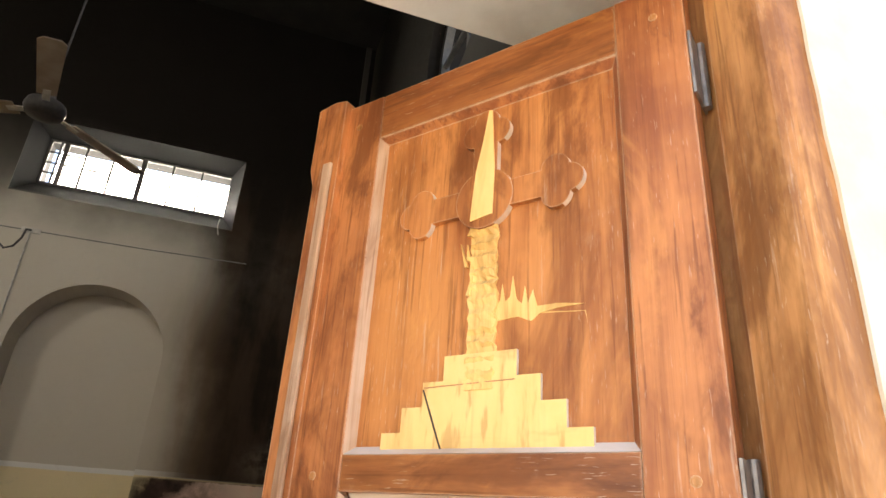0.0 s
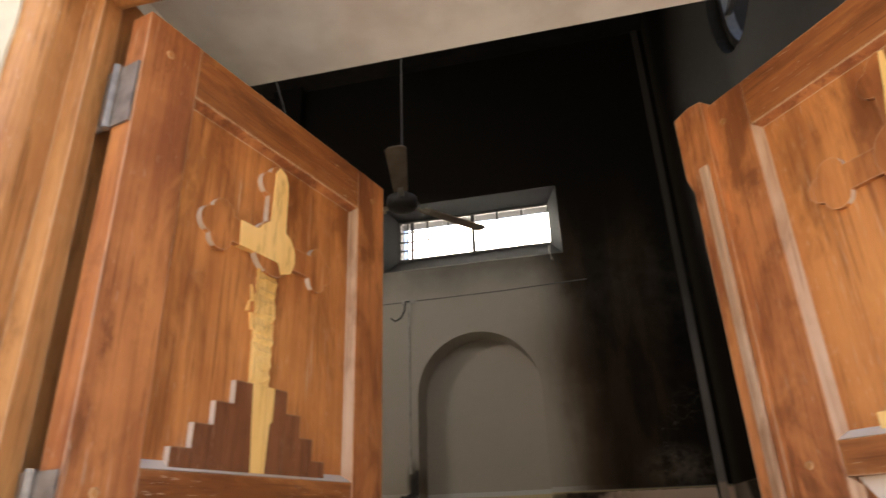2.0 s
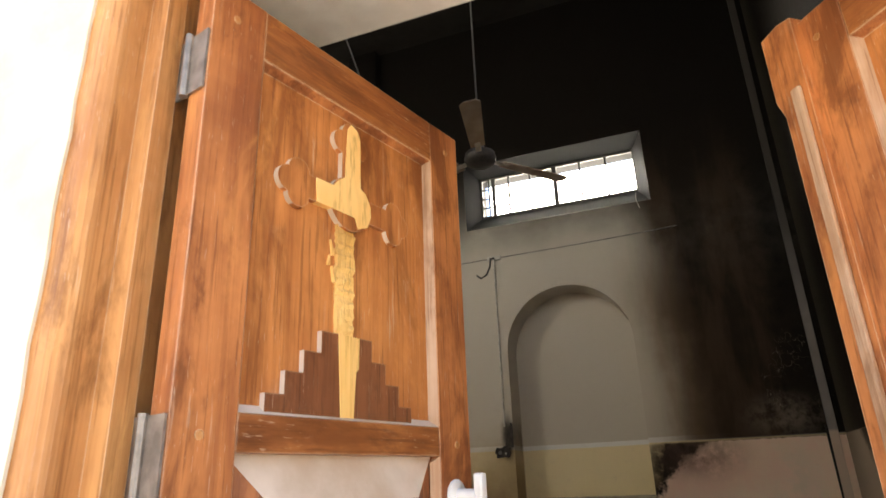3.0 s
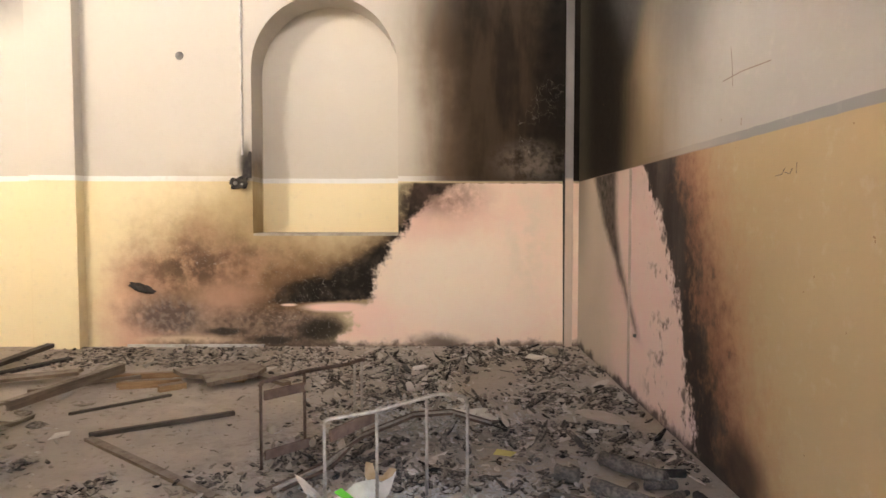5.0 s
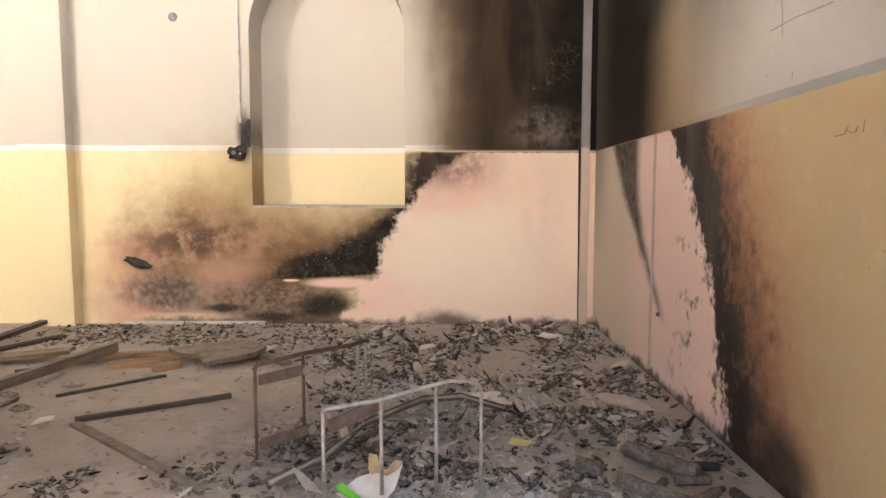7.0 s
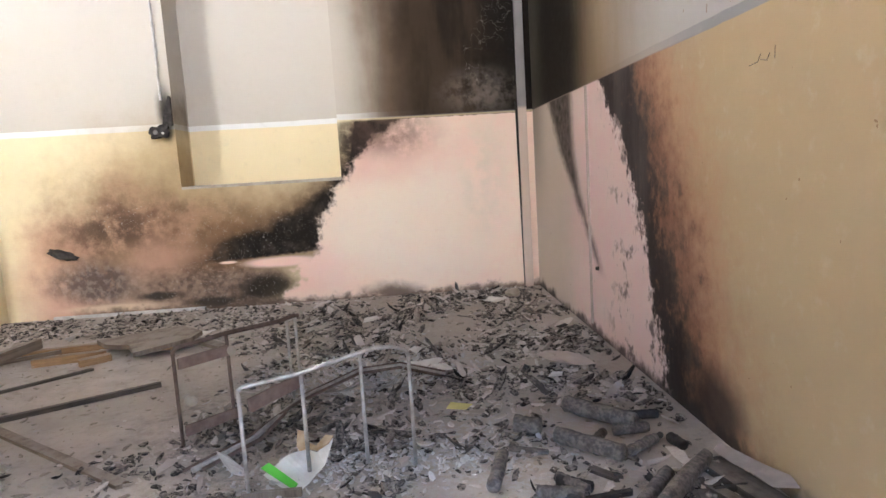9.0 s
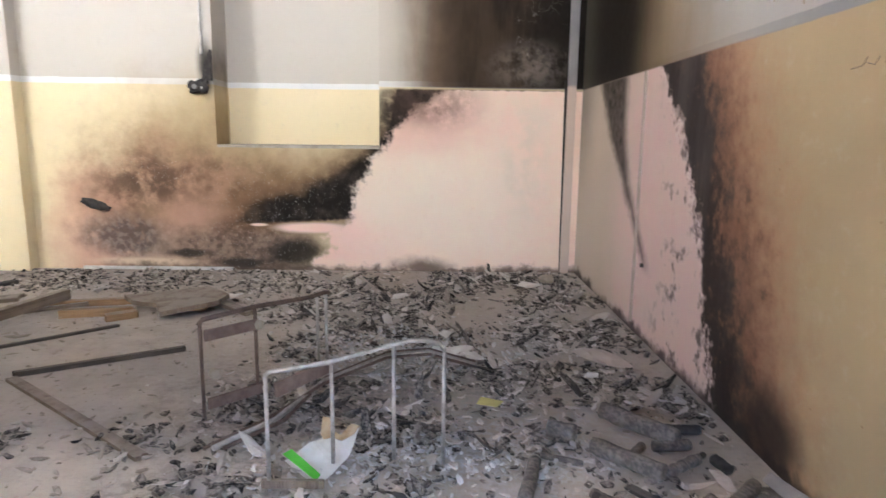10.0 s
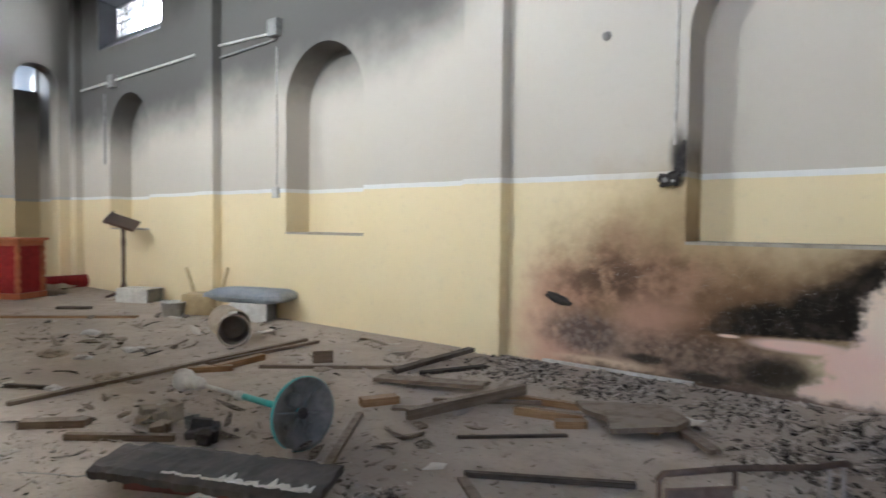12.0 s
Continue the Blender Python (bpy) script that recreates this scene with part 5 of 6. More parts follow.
# ---- the pedestal fan thrown on its side ----
def pedestal_fan():
    base, head = Vector((-2.86, 5.03, 0.225)), Vector((-4.42, 5.12, 0.165))
    d = (head - base).normalized()
    m = Matrix.Translation(base) @ d.to_track_quat("Z", "Y").to_matrix().to_4x4()
    fan = thing("pedestal_fan", (0, 0, 0), "overturned pedestal fan with a teal pole and round grey base", "fan")
    length = (head - base).length
    R = 0.222
    disc = part("base", turned_bm([(0.03, 0.055), (0.16, 0.045), (R - 0.012, 0.012), (R, -0.01), (R - 0.008, -0.01), (R - 0.02, 0.006), (0.15, 0.030), (0.03, 0.036)], 40, m, False), M_GREY_PLASTIC, fan, "hollow dusty underside of the round base", smooth=True)
    part("rim", turned_bm([(R - 0.001, -0.012), (R + 0.002, -0.010), (R + 0.003, 0.012), (R - 0.006, 0.018)], 40, m, False), M_TEAL, disc, "teal rim", smooth=True)
    for u, v, r, h in ((0.06, 0.09, 0.045, -0.012), (-0.05, -0.10, 0.03, -0.004), (0.10, -0.06, 0.022, -0.006)):
        part("bolt_boss", turned_bm([(r, 0.03), (r, h + 0.006), (r * 0.75, h)], 14, m @ pose(u, v, 0)), M_GREY_PLASTIC, disc)
    part("hub", turned_bm([(0.035, 0.02), (0.035, 0.0), (0.02, -0.004)], 16, m), M_DARK_METAL, disc)
    for k in range(6):
        part("rib", box_bm(0.035, R - 0.02, -0.004, 0.004, 0.004, 0.03, 0.0, m @ pose(0, 0, 0, 0, 0, 60 * k + 10)), M_GREY_PLASTIC, disc)
    part("collar", turned_bm([(0.05, 0.05), (0.035, 0.08), (0.028, 0.11)], 16, m), M_TEAL, fan, smooth=True)
    part("pole", turned_bm([(0.022, 0.08), (0.022, length * 0.44)], 14, m), M_TEAL, fan, "teal lower pole", smooth=True)
    part("lock_ring", turned_bm([(0.03, length * 0.43), (0.034, length * 0.46), (0.026, length * 0.50)], 14, m), M_PLASTIC, fan, smooth=True)
    part("upper_pole", turned_bm([(0.014, length * 0.48), (0.014, length * 0.84)], 12, m), M_PLASTIC, fan, smooth=True)
    body = part("switch_box", turned_bm([(0.02, length * 0.78), (0.05, length * 0.83), (0.05, length * 0.92), (0.03, length * 0.97)], 14, m), M_PLASTIC, fan, "white control housing", smooth=True)
    h = m @ Matrix.Translation((0, 0, length * 0.99)) @ pose(0, 0, 0, 62, 0, 0)
    motor = part("motor", turned_bm([(0.03, -0.07), (0.07, -0.055), (0.082, -0.01), (0.075, 0.05), (0.05, 0.075)], 18, h), M_PLASTIC, fan, "white motor head without blades", smooth=True)
    part("shaft", turned_bm([(0.012, 0.07), (0.012, 0.12)], 10, h), M_DARK_METAL, motor)


pedestal_fan()

# the peeling black bench seat with its red side
seat = thing("bench_seat", (-2.70, 4.36, 0.0), "fallen bench seat in black peeling vinyl over red boards", "bench", rz=27)
pad = bmesh.new()
rnd = random.Random(8)
rows = []
for i in range(41):
    x = -0.62 + 1.22 * i / 40
    front, rear = -0.16 + rnd.uniform(-0.008, 0.008), 0.19 + rnd.uniform(-0.018, 0.010) - (0.05 if i < 4 else 0.0)
    ys = [front + (rear - front) * k / 8 for k in range(9)]
    up = [(x + rnd.uniform(-0.01, 0.01) * (i in (0, 40)), y, 0.138 + 0.007 * noise.noise(Vector((x * 6, y * 9, 1))) + 0.004 * noise.noise(Vector((x * 25, y * 25, 4))) - (0.012 if k in (0, 8) else 0)) for k, y in enumerate(ys)]
    down = [(x, y, 0.093 + 0.006 * noise.noise(Vector((x * 11, y * 9, 7))) - (0.012 * rnd.random() if k == 0 else 0)) for k, y in enumerate(ys)]
    rows.append([pad.verts.new(v) for v in up + down[::-1]])
for g, h in zip(rows, rows[1:]):
    for k in range(18):
        pad.faces.new((g[k], g[(k + 1) % 18], h[(k + 1) % 18], h[k]))
pad.faces.new(rows[0][::-1])
pad.faces.new(rows[-1])
bmesh.ops.transform(pad, matrix=pose(0, 0, 0, 7, 2, 0), verts=pad.verts)
part("cushion", pad, M_VINYL, seat, "black vinyl pad with torn, peeled edges")
part("board", box_bm(-0.50, 0.40, -0.07, 0.14, 0.0, 0.082, 0.004), plain("dull_red_board", (0.075, 0.022, 0.018), (0.13, 0.04, 0.03), 12, 0.85), seat, "dull red board below the pad")
rnd = random.Random(5)
low_edge = [(-0.22 + 0.02 * k, rnd.uniform(-0.004, 0.006) + (0.012 if k % 7 == 3 else 0.0)) for k in range(40)]
high_edge = [(x, y + 0.006 + (0.006 if k < 16 else 0.085) * rnd.random() ** 1.6 * (1.0 if (k // 5) % 2 else 0.45)) for k, (x, y) in enumerate(low_edge)]
peel = prism_bm(low_edge + high_edge[::-1], "z", 0.136, 0.1455, pose(0, -0.140, 0, 7, 2, 0))
part("peeled_backing", peel, M_PAPER, seat, "white backing where the vinyl peeled")
part("trim", tube_bm([(-0.1, -0.13, 0.01), (0.0, -0.16, 0.06), (0.08, -0.17, 0.05), (0.12, -0.16, 0.0)], 0.012, 8), M_PAPER, seat)

# junk beside it
for i, (x, y, s, mat) in enumerate(((-3.55, 4.76, 0.085, M_DARK_METAL), (-3.70, 4.80, 0.07, M_GREY_PLASTIC), (-3.40, 4.70, 0.06, M_CHAR), (-3.95, 4.76, 0.09, M_STONE), (-4.1, 4.7, 0.07, M_STONE), (-3.80, 4.62, 0.06, M_PLANK))):
    bm = bmesh.new()
    r2 = random.Random(20 + i)
    for k in range(4):
        box(bm, -s * r2.uniform(0.3, 1), s * r2.uniform(0.3, 1), -s * r2.uniform(0.3, 0.8), s * r2.uniform(0.3, 0.8), 0, s * r2.uniform(0.5, 1.3), 0.006, pose(r2.uniform(-s, s) * 0.5, r2.uniform(-s, s) * 0.5, 0.01, r2.uniform(-12, 12), r2.uniform(-12, 12), r2.uniform(0, 180)))
    low = min(v.co.z for v in bm.verts)
    for v in bm.verts:
        v.co.z -= low
    one_piece("junk_piece", bm, mat, (x, y, 0), ("crushed dark metal appliance part" if i < 3 else "broken chunk of dusty rubble") + " on the floor", "junk" if i < 3 else "rubble")
part_wire = tube_bm([(-3.75, 3.80, 0.006), (-3.6, 3.9, 0.008), (-3.45, 3.98, 0.006), (-3.40, 4.08, 0.006), (-3.50, 4.08, 0.006)], 0.004, 6)
tagged(part("wire", part_wire, M_PIPE), "loose pale wire lying on the floor", "wire")
for i, (x, y, s) in enumerate(((-6.93, 5.11, 0.13), (-6.57, 5.24, 0.08), (-6.55, 5.76, 0.09), (-5.54, 5.04, 0.11), (-5.5, 4.6, 0.07), (-8.0, 5.9, 0.10))):
    bm = bmesh.new()
    bmesh.ops.create_icosphere(bm, subdivisions=4, radius=s)
    for v in bm.verts:
        f = 1 + 0.5 * noise.noise(v.co * 14 + Vector((i, i, i))) + 0.35 * abs(noise.noise(v.co * 34 + Vector((i, 0, i))))
        v.co = Vector((v.co.x * f, v.co.y * f * 0.8, max(-s * 0.15, v.co.z * 0.34 * f)))
    one_piece("crumpled_bag", bm, M_PLASTIC if i % 3 else M_STONE, (x, y, s * 0.15), "crumpled pale plastic bag on the floor", "bag", "litter", rz=40 * i)

# bucket, boxes, cushion, chair
bucket = thing("bucket", (-6.02, 6.60, 0.17), "dusty tan bucket lying on its side", "bucket", rz=-35, ry=90)
part("shell", turned_bm([(0.155, -0.34), (0.17, -0.02), (0.175, 0.0), (0.165, 0.0), (0.16, -0.03), (0.145, -0.33)], 28, None, False), M_BUCKET, bucket, smooth=True)
part("bottom", turned_bm([(0.15, -0.345), (0.15, -0.33)], 28), M_BUCKET, bucket)
part("rim", turned_bm([(0.168, -0.008), (0.184, -0.006), (0.184, 0.008), (0.168, 0.006)], 28, None, False), M_BUCKET, bucket, smooth=True)
drum = thing("tin_drum", (-6.62, 6.86, 0.2), "pale tin drum lying on its side", "drum", rz=-20, ry=-90)
part("shell", turned_bm([(0.18, -0.5), (0.19, -0.48), (0.19, 0.0), (0.18, 0.01), (0.17, -0.02), (0.17, -0.47)], 28, None, False), M_STONE, drum, smooth=True)


def carton(at, w, d, h, rz, label, flap):
    b = thing("carton", at, label, "box", rz=rz)
    part("body", box_bm(-w / 2, w / 2, -d / 2, d / 2, 0, h, 0.006), M_PLASTIC, b)
    part("dark_side", box_bm(w / 2 + 0.001, w / 2 + 0.012, -d / 2 + 0.01, d / 2 - 0.01, 0.01, h - 0.01, 0.002), M_GREY_PLASTIC, b)
    if flap:
        part("flap", box_bm(-w / 2, w / 2, d / 2 + 0.001, d / 2 + 0.05, h * 0.2, h * 0.9, 0.003), M_PALE_CARD, b)


carton((-7.50, 7.86, 0), 0.55, 0.34, 0.26, 30, "white carton standing under a cushion by the wall", False)
carton((-10.72, 7.80, 0), 0.62, 0.4, 0.24, 25, "open white carton lying by the wall", True)
cushion = bmesh.new()
bmesh.ops.create_cube(cushion, size=1)
bmesh.ops.subdivide_edges(cushion, edges=cushion.edges[:], cuts=8, use_grid_fill=True)
for v in cushion.verts:
    f = (1 - (2 * v.co.x) ** 6) * (1 - (2 * v.co.y) ** 6)
    v.co = Vector((v.co.x * 1.25, v.co.y * 0.5, v.co.z * (0.05 + 0.16 * f) + 0.02 * noise.noise(v.co * 5)))
one_piece("cushion", cushion, M_CLOTH, (-7.52, 7.86, 0.355), "blue-grey dusty cushion lying on a carton", "cushion", rz=22, smooth=True)
one_piece("tub", turned_bm([(0.14, 0.0), (0.17, 0.20), (0.185, 0.21), (0.175, 0.22), (0.15, 0.03)], 20), M_PLASTIC, (-8.68, 7.32, 0.0), "white plastic tub on the floor", "tub", smooth=True)


def broken_chair():
    c = thing("plastic_chair", (-8.55, 7.72, 0.0), "broken beige plastic chair tipped against the wall", "chair", rz=38)
    part("seat", box_bm(-0.24, 0.24, -0.22, 0.22, 0.28, 0.32, 0.015), M_BEIGE, c)
    part("backrest", box_bm(-0.22, 0.22, -0.24, -0.20, 0.02, 0.30, 0.012), M_BEIGE, c)
    for x, y, tx, ty in ((-0.21, -0.19, -0.06, 0.0), (0.21, -0.19, 0.06, 0.0), (-0.21, 0.19, -0.16, 0.08), (0.21, 0.19, 0.05, 0.12)):
        up = y > 0
        part("leg", tube_bm([(x, y, 0.30), (x + tx, y + ty, 0.68 if up else 0.0)], [0.032, 0.024], 8), M_BEIGE, c)


broken_chair()


def lectern():
    s = thing("lectern", (-11.35, 7.82, 0.0), "dark wooden reading stand with a sloping top on a turned post", "lectern", rz=-35)
    part("post", turned_bm([(0.05, 0.10), (0.06, 0.2), (0.035, 0.3), (0.03, 0.9), (0.045, 1.0), (0.03, 1.1), (0.04, 1.30)], 16), M_DARK_WOOD, s, smooth=True)
    top = part("top", box_bm(-0.36, 0.36, -0.24, 0.24, -0.02, 0.02, 0.006, pose(0, 0, 1.36, -20, 12, 0)), M_DARK_WOOD, s)
    part("ledge", box_bm(-0.36, 0.36, -0.26, -0.235, -0.02, 0.05, 0.004, pose(0, 0, 1.36, -20, 12, 0)), M_DARK_WOOD, top)
    for k in range(3):
        a = radians(120 * k + 20)
        part("foot", tube_bm([(0, 0, 0.14), (0.16 * math.cos(a), 0.16 * math.sin(a), 0.08), (0.30 * math.cos(a), 0.30 * math.sin(a), 0.02)], [0.035, 0.03, 0.02], 8), M_DARK_WOOD, s)


lectern()


def altar_cabinet():
    c = thing("cabinet", (-12.95, 6.55, 0.0), "carved red-brown wooden stand with red velvet panels", "cabinet", rz=30)
    part("top", box_bm(-0.5, 0.5, -0.35, 0.35, 1.02, 1.07, 0.01), M_CABINET, c)
    part("plinth", box_bm(-0.48, 0.48, -0.33, 0.33, 0.0, 0.10, 0.008), M_CABINET, c)
    part("frieze", box_bm(-0.45, 0.45, -0.30, 0.30, 0.93, 1.02, 0.006), M_CABINET, c)
    part("front_panel", box_bm(-0.38, 0.38, -0.27, -0.25, 0.10, 0.93), M_RED, c, "red velvet panel")
    part("side_panel", box_bm(0.38, 0.40, -0.25, 0.25, 0.10, 0.93), M_RED, c, "red velvet panel")
    part("back_panel", box_bm(-0.38, 0.38, 0.25, 0.27, 0.10, 0.93), M_CABINET, c)
    for x in (-0.42, 0.42):
        for y in (-0.28, 0.28):
            prof = []
            for k in range(25):
                z = 0.10 + 0.83 * k / 24
                prof.append((0.030 + 0.022 * abs(math.sin(k * math.pi / 4)), z))
            part("turned_post", turned_bm(prof, 12, pose(x, y, 0)), M_CABINET, c, smooth=True)


altar_cabinet()
one_piece("carpet_roll", turned_bm([(0.11, 0), (0.13, 0.03), (0.13, 1.3), (0.11, 1.33)], 20), M_RED, (-13.9, 7.0, 0.13), "rolled dull red carpet at the end wall", "carpet", rx=-90, rz=4, smooth=True)
sheet([(-0.5, -0.2), (0.5, -0.25), (0.45, 0.2), (-0.4, 0.25)], (-13.2, 7.4, 0.05), "crumpled pale cloth on the floor", M_STONE, "cloth", "cloth", curl=0.06)

# ---- ceiling fan ----
def ceiling_fan():
    f = thing("ceiling_fan", (-0.655, 4.20, 3.62), "dusty three-bladed ceiling fan hanging on a long thin rod", "fan")
    part("rod", tube_bm([(0, 0, 0.10), (0, 0, TOP - 3.62)], 0.007, 8), M_DARK_METAL, f)
    part("canopy", turned_bm([(0.06, TOP - 3.75), (0.06, TOP - 3.62)], 14), M_DARK_METAL, f)
    part("cup", turned_bm([(0.02, 0.14), (0.045, 0.07), (0.02, 0.05)], 14), M_PIPE_DARK, f, smooth=True)
    part("motor", turned_bm([(0.05, 0.055), (0.105, 0.04), (0.115, 0.0), (0.10, -0.035), (0.04, -0.05)], 24), M_DARK_METAL, f, smooth=True)
    for k, (deg, droop) in enumerate(((-77, -3.0), (43, 5.0), (163, 0.0))):
        m = pose(0, 0, 0, 0, droop, deg) @ pose(0, 0, 0, 9, 0, 0)
        arm = part("blade_arm", box_bm(0.08, 0.22, -0.02, 0.02, -0.006, 0.002, 0.002, m), M_PIPE, f, "pale steel blade arm")
        o = [(0.17, -0.05), (0.66, -0.068), (0.69, -0.04), (0.69, 0.04), (0.66, 0.068), (0.17, 0.05)]
        part("blade", prism_bm(o, "z", -0.002, 0.005, m), M_FAN_BLADE, f)


ceiling_fan()

tagged(part("hanging_cable", tube_bm([(-2.15, 4.2, 6.2), (-1.80, 4.2, 5.12), (-1.65, 4.2, 4.66), (-1.60, 4.2, 4.45)], 0.008, 6), M_DARK_METAL), "thin dark cable hanging slanted from the ceiling", "cable")
part("ceiling_drop", tube_bm([(-2.15, 4.2, 6.2), (-2.20, 4.2, TOP)], 0.008, 6), M_DARK_METAL, bpy.data.objects["hanging_cable"])

# ---- fittings on the walls ----
def fitting(name, bm, mat, label, category, smooth=False):
    return tagged(part(name, bm, mat, smooth=smooth), label, category)


burnt_box = thing("junction_box", (-1.77, NORTH, 1.80), "burnt switch box hanging from its conduit", "switch")
lump = box_bm(-0.10, 0.06, -0.07, 0.0, -0.055, 0.05)
bmesh.ops.subdivide_edges(lump, edges=lump.edges[:], cuts=7, use_grid_fill=True)
for v in lump.verts:
    v.co += Vector((noise.noise(v.co * 22), 0.4 * noise.noise(v.co * 25 + Vector((4, 0, 0))), noise.noise(v.co * 22 + Vector((0, 7, 0))))) * 0.035
    v.co.y = min(0.0, v.co.y)
part("body", lump, M_CHAR, burnt_box)
part("socket", turned_bm([(0.022, 0), (0.024, 0.012), (0.012, 0.02)], 14, pose(-0.055, -0.068, -0.01, 90, 0, 0)), M_PIPE_DARK, burnt_box, "melted grey socket")
part("socket", turned_bm([(0.013, 0), (0.012, 0.014)], 12, pose(0.015, -0.068, -0.02, 90, 0, 0)), M_PIPE, burnt_box)
part("burnt_cover", prism_bm([(0.0, 0.05), (0.10, 0.05), (0.10, 0.33), (0.085, 0.34), (0.03, 0.20)], "y", -0.03, 0.0), M_CHAR, burnt_box)
fitting("conduit", tube_bm([(-1.765, NORTH - 0.012, 2.10), (-1.765, NORTH - 0.012, 4.30)], 0.012, 8), M_PIPE, "thin painted conduit running up the wall", "conduit")
lampb = thing("wall_bracket", (-1.76, NORTH, 4.32), "small curved lamp bracket on the wall", "bracket")
part("plate", box_bm(-0.10, 0.10, -0.02, 0, -0.03, 0.03, 0.004), M_PIPE, lampb)
part("arm", tube_bm([(0, -0.02, 0), (-0.03, -0.08, -0.02), (-0.02, -0.16, -0.16), (-0.06, -0.20, -0.28), (-0.14, -0.20, -0.32), (-0.2, -0.2, -0.27)], 0.012, 8), M_DARK_METAL, lampb, smooth=True)
fitting("cable", tube_bm([(-3.4, NORTH - 0.006, 4.30), (-1.9, NORTH - 0.006, 4.32), (-0.55, NORTH - 0.006, 4.335), (0.62, NORTH - 0.006, 4.37)], 0.007, 6), M_PIPE_DARK, "smoked cable clipped along the wall", "cable")
fitting("hanging_wire", tube_bm([(0.20, NORTH - 0.01, 4.90), (0.19, NORTH - 0.03, 4.80), (0.22, NORTH - 0.03, 4.68)], 0.006, 6), M_PIPE, "short pale wire hanging below the window", "wire")
fitting("wall_rosette", turned_bm([(0.045, 0), (0.04, 0.015), (0.015, 0.025)], 16, pose(-2.43, NORTH, 3.163, 90, 0, 0)), M_PIPE_DARK, "round dark fixing rose on the wall", "fixing", True)
bracket = bmesh.new()
bmesh.ops.create_icosphere(bracket, subdivisions=3, radius=1.0)
for v in bracket.verts:
    k = 1 + 0.35 * noise.noise(v.co * 2.3)
    v.co = Vector((v.co.x * 0.14 * k, v.co.y * 0.06 * k, (v.co.z * 0.045 - v.co.x * 0.02) * k))
bmesh.ops.transform(bracket, matrix=pose(-2.88, NORTH - 0.02, 0.65, 0, 10, 0), verts=bracket.verts)
fitting("burnt_socket", bracket, M_CHAR, "charred melted socket strip on the wall", "socket", True)
fitting("skirting_strip", box_bm(-3.05, -1.55, NORTH - 0.03, NORTH - 0.002, 0.0, 0.03, 0.004), M_PIPE, "white strip along the wall foot", "skirting")
pipe = thing("electrical_conduit", (-8.3, NORTH, 4.06), "painted cable trunking with a box on the nave wall", "conduit")
part("pipe", tube_bm([(-0.85, -0.03, 0.10), (0.78, -0.03, 0.04)], 0.02, 8), M_PIPE, pipe)
part("pipe", tube_bm([(-0.60, -0.03, -0.10), (0.85, -0.03, -0.06)], 0.016, 8), M_PIPE_DARK, pipe)
part("box", box_bm(0.72, 0.94, -0.10, 0, -0.02, 0.22, 0.01), M_PIPE_DARK, pipe, "smoked metal box")
fitting("conduit", tube_bm([(-7.47, NORTH - 0.01, 1.93), (-7.47, NORTH - 0.01, 3.9)], 0.010, 6), M_PIPE, "thin painted conduit down to a socket", "conduit")
fitting("wall_socket", box_bm(-7.56, -7.42, NORTH - 0.03, NORTH, 1.74, 1.90, 0.006), M_PIPE, "grey wall socket beside the niche", "socket")
far_pipe = thing("electrical_conduit", (-11.5, NORTH, 4.08), "long cable trunking on the far nave wall", "conduit")
part("pipe", tube_bm([(-2.55, -0.03, 0.0), (2.05, -0.03, 0.04)], 0.022, 8), M_PIPE, far_pipe)
part("box", box_bm(-1.2, -0.98, -0.10, 0, -0.12, 0.12, 0.01), M_PIPE_DARK, far_pipe)
part("box", box_bm(2.1, 2.3, -0.10, 0, -0.05, 0.2, 0.01), M_PIPE, far_pipe)
fitting("conduit", tube_bm([(-13.0, NORTH - 0.02, 2.5), (-13.0, NORTH - 0.02, 3.9)], 0.02, 6), M_PIPE_DARK, "smoked conduit down the far wall", "conduit")
fitting("wall_conduit", box_bm(WEST - 0.012, WEST, 6.33, 6.36, 0.06, 1.8), plain("pinkish_conduit", (0.46, 0.36, 0.32), (0.36, 0.30, 0.26), 10, 0.8), "flat conduit strip down the scorched wall", "conduit")
fitting("wall_nail", turned_bm([(0.016, 0), (0.012, 0.02)], 10, pose(WEST, 6.174, 0.504, 0, -90, 0)), M_CHAR, "black nail stub in the wall", "nail")
# unreadable marks scratched on the west wall
scribble = thing("wall_mark", (WEST, 4.1, 1.6), "short unreadable dark strokes on the ochre wall", "marking")
for y0, z0, y1, z1 in ((0.08, -0.002, 0.02, 0.004), (0.02, 0.004, 0.0, 0.03), (0.0, 0.01, -0.04, 0.0), (-0.04, 0.0, -0.06, 0.025), (-0.09, 0.0, -0.092, 0.045)):
    part("stroke", tube_bm([(-0.0003, y0, z0), (-0.0003, y1, z1)], 0.0016, 5), M_PLANK_DARK, scribble)
smear = thing("wall_smear", (WEST, 4.62, 2.14), "brown crossed smear on the pale wall", "marking")
M_SMEAR = plain("brown_smear", (0.16, 0.12, 0.10), (0.22, 0.175, 0.15), 20, 0.9)
part("stroke", tube_bm([(0.002, 0.0, -0.05), (0.002, 0.01, 0.06), (0.002, 0.03, 0.16)], 0.004, 5), M_SMEAR, smear)
part("stroke", tube_bm([(0.002, 0.11, 0.0), (0.002, -0.1, 0.005), (0.002, -0.38, -0.01)], 0.0045, 5), M_SMEAR, smear)


# ---- char, ash and rubble over the floor ----
def lump_shape():
    bm = bmesh.new()
    bmesh.ops.create_icosphere(bm, subdivisions=1, radius=1.0)
    co = np.array([v.co[:] for v in bm.verts])
    faces = [[v.index for v in f.verts] for f in bm.faces]
    bm.free()
    return co, faces


LUMP, LUMP_FACES = lump_shape()


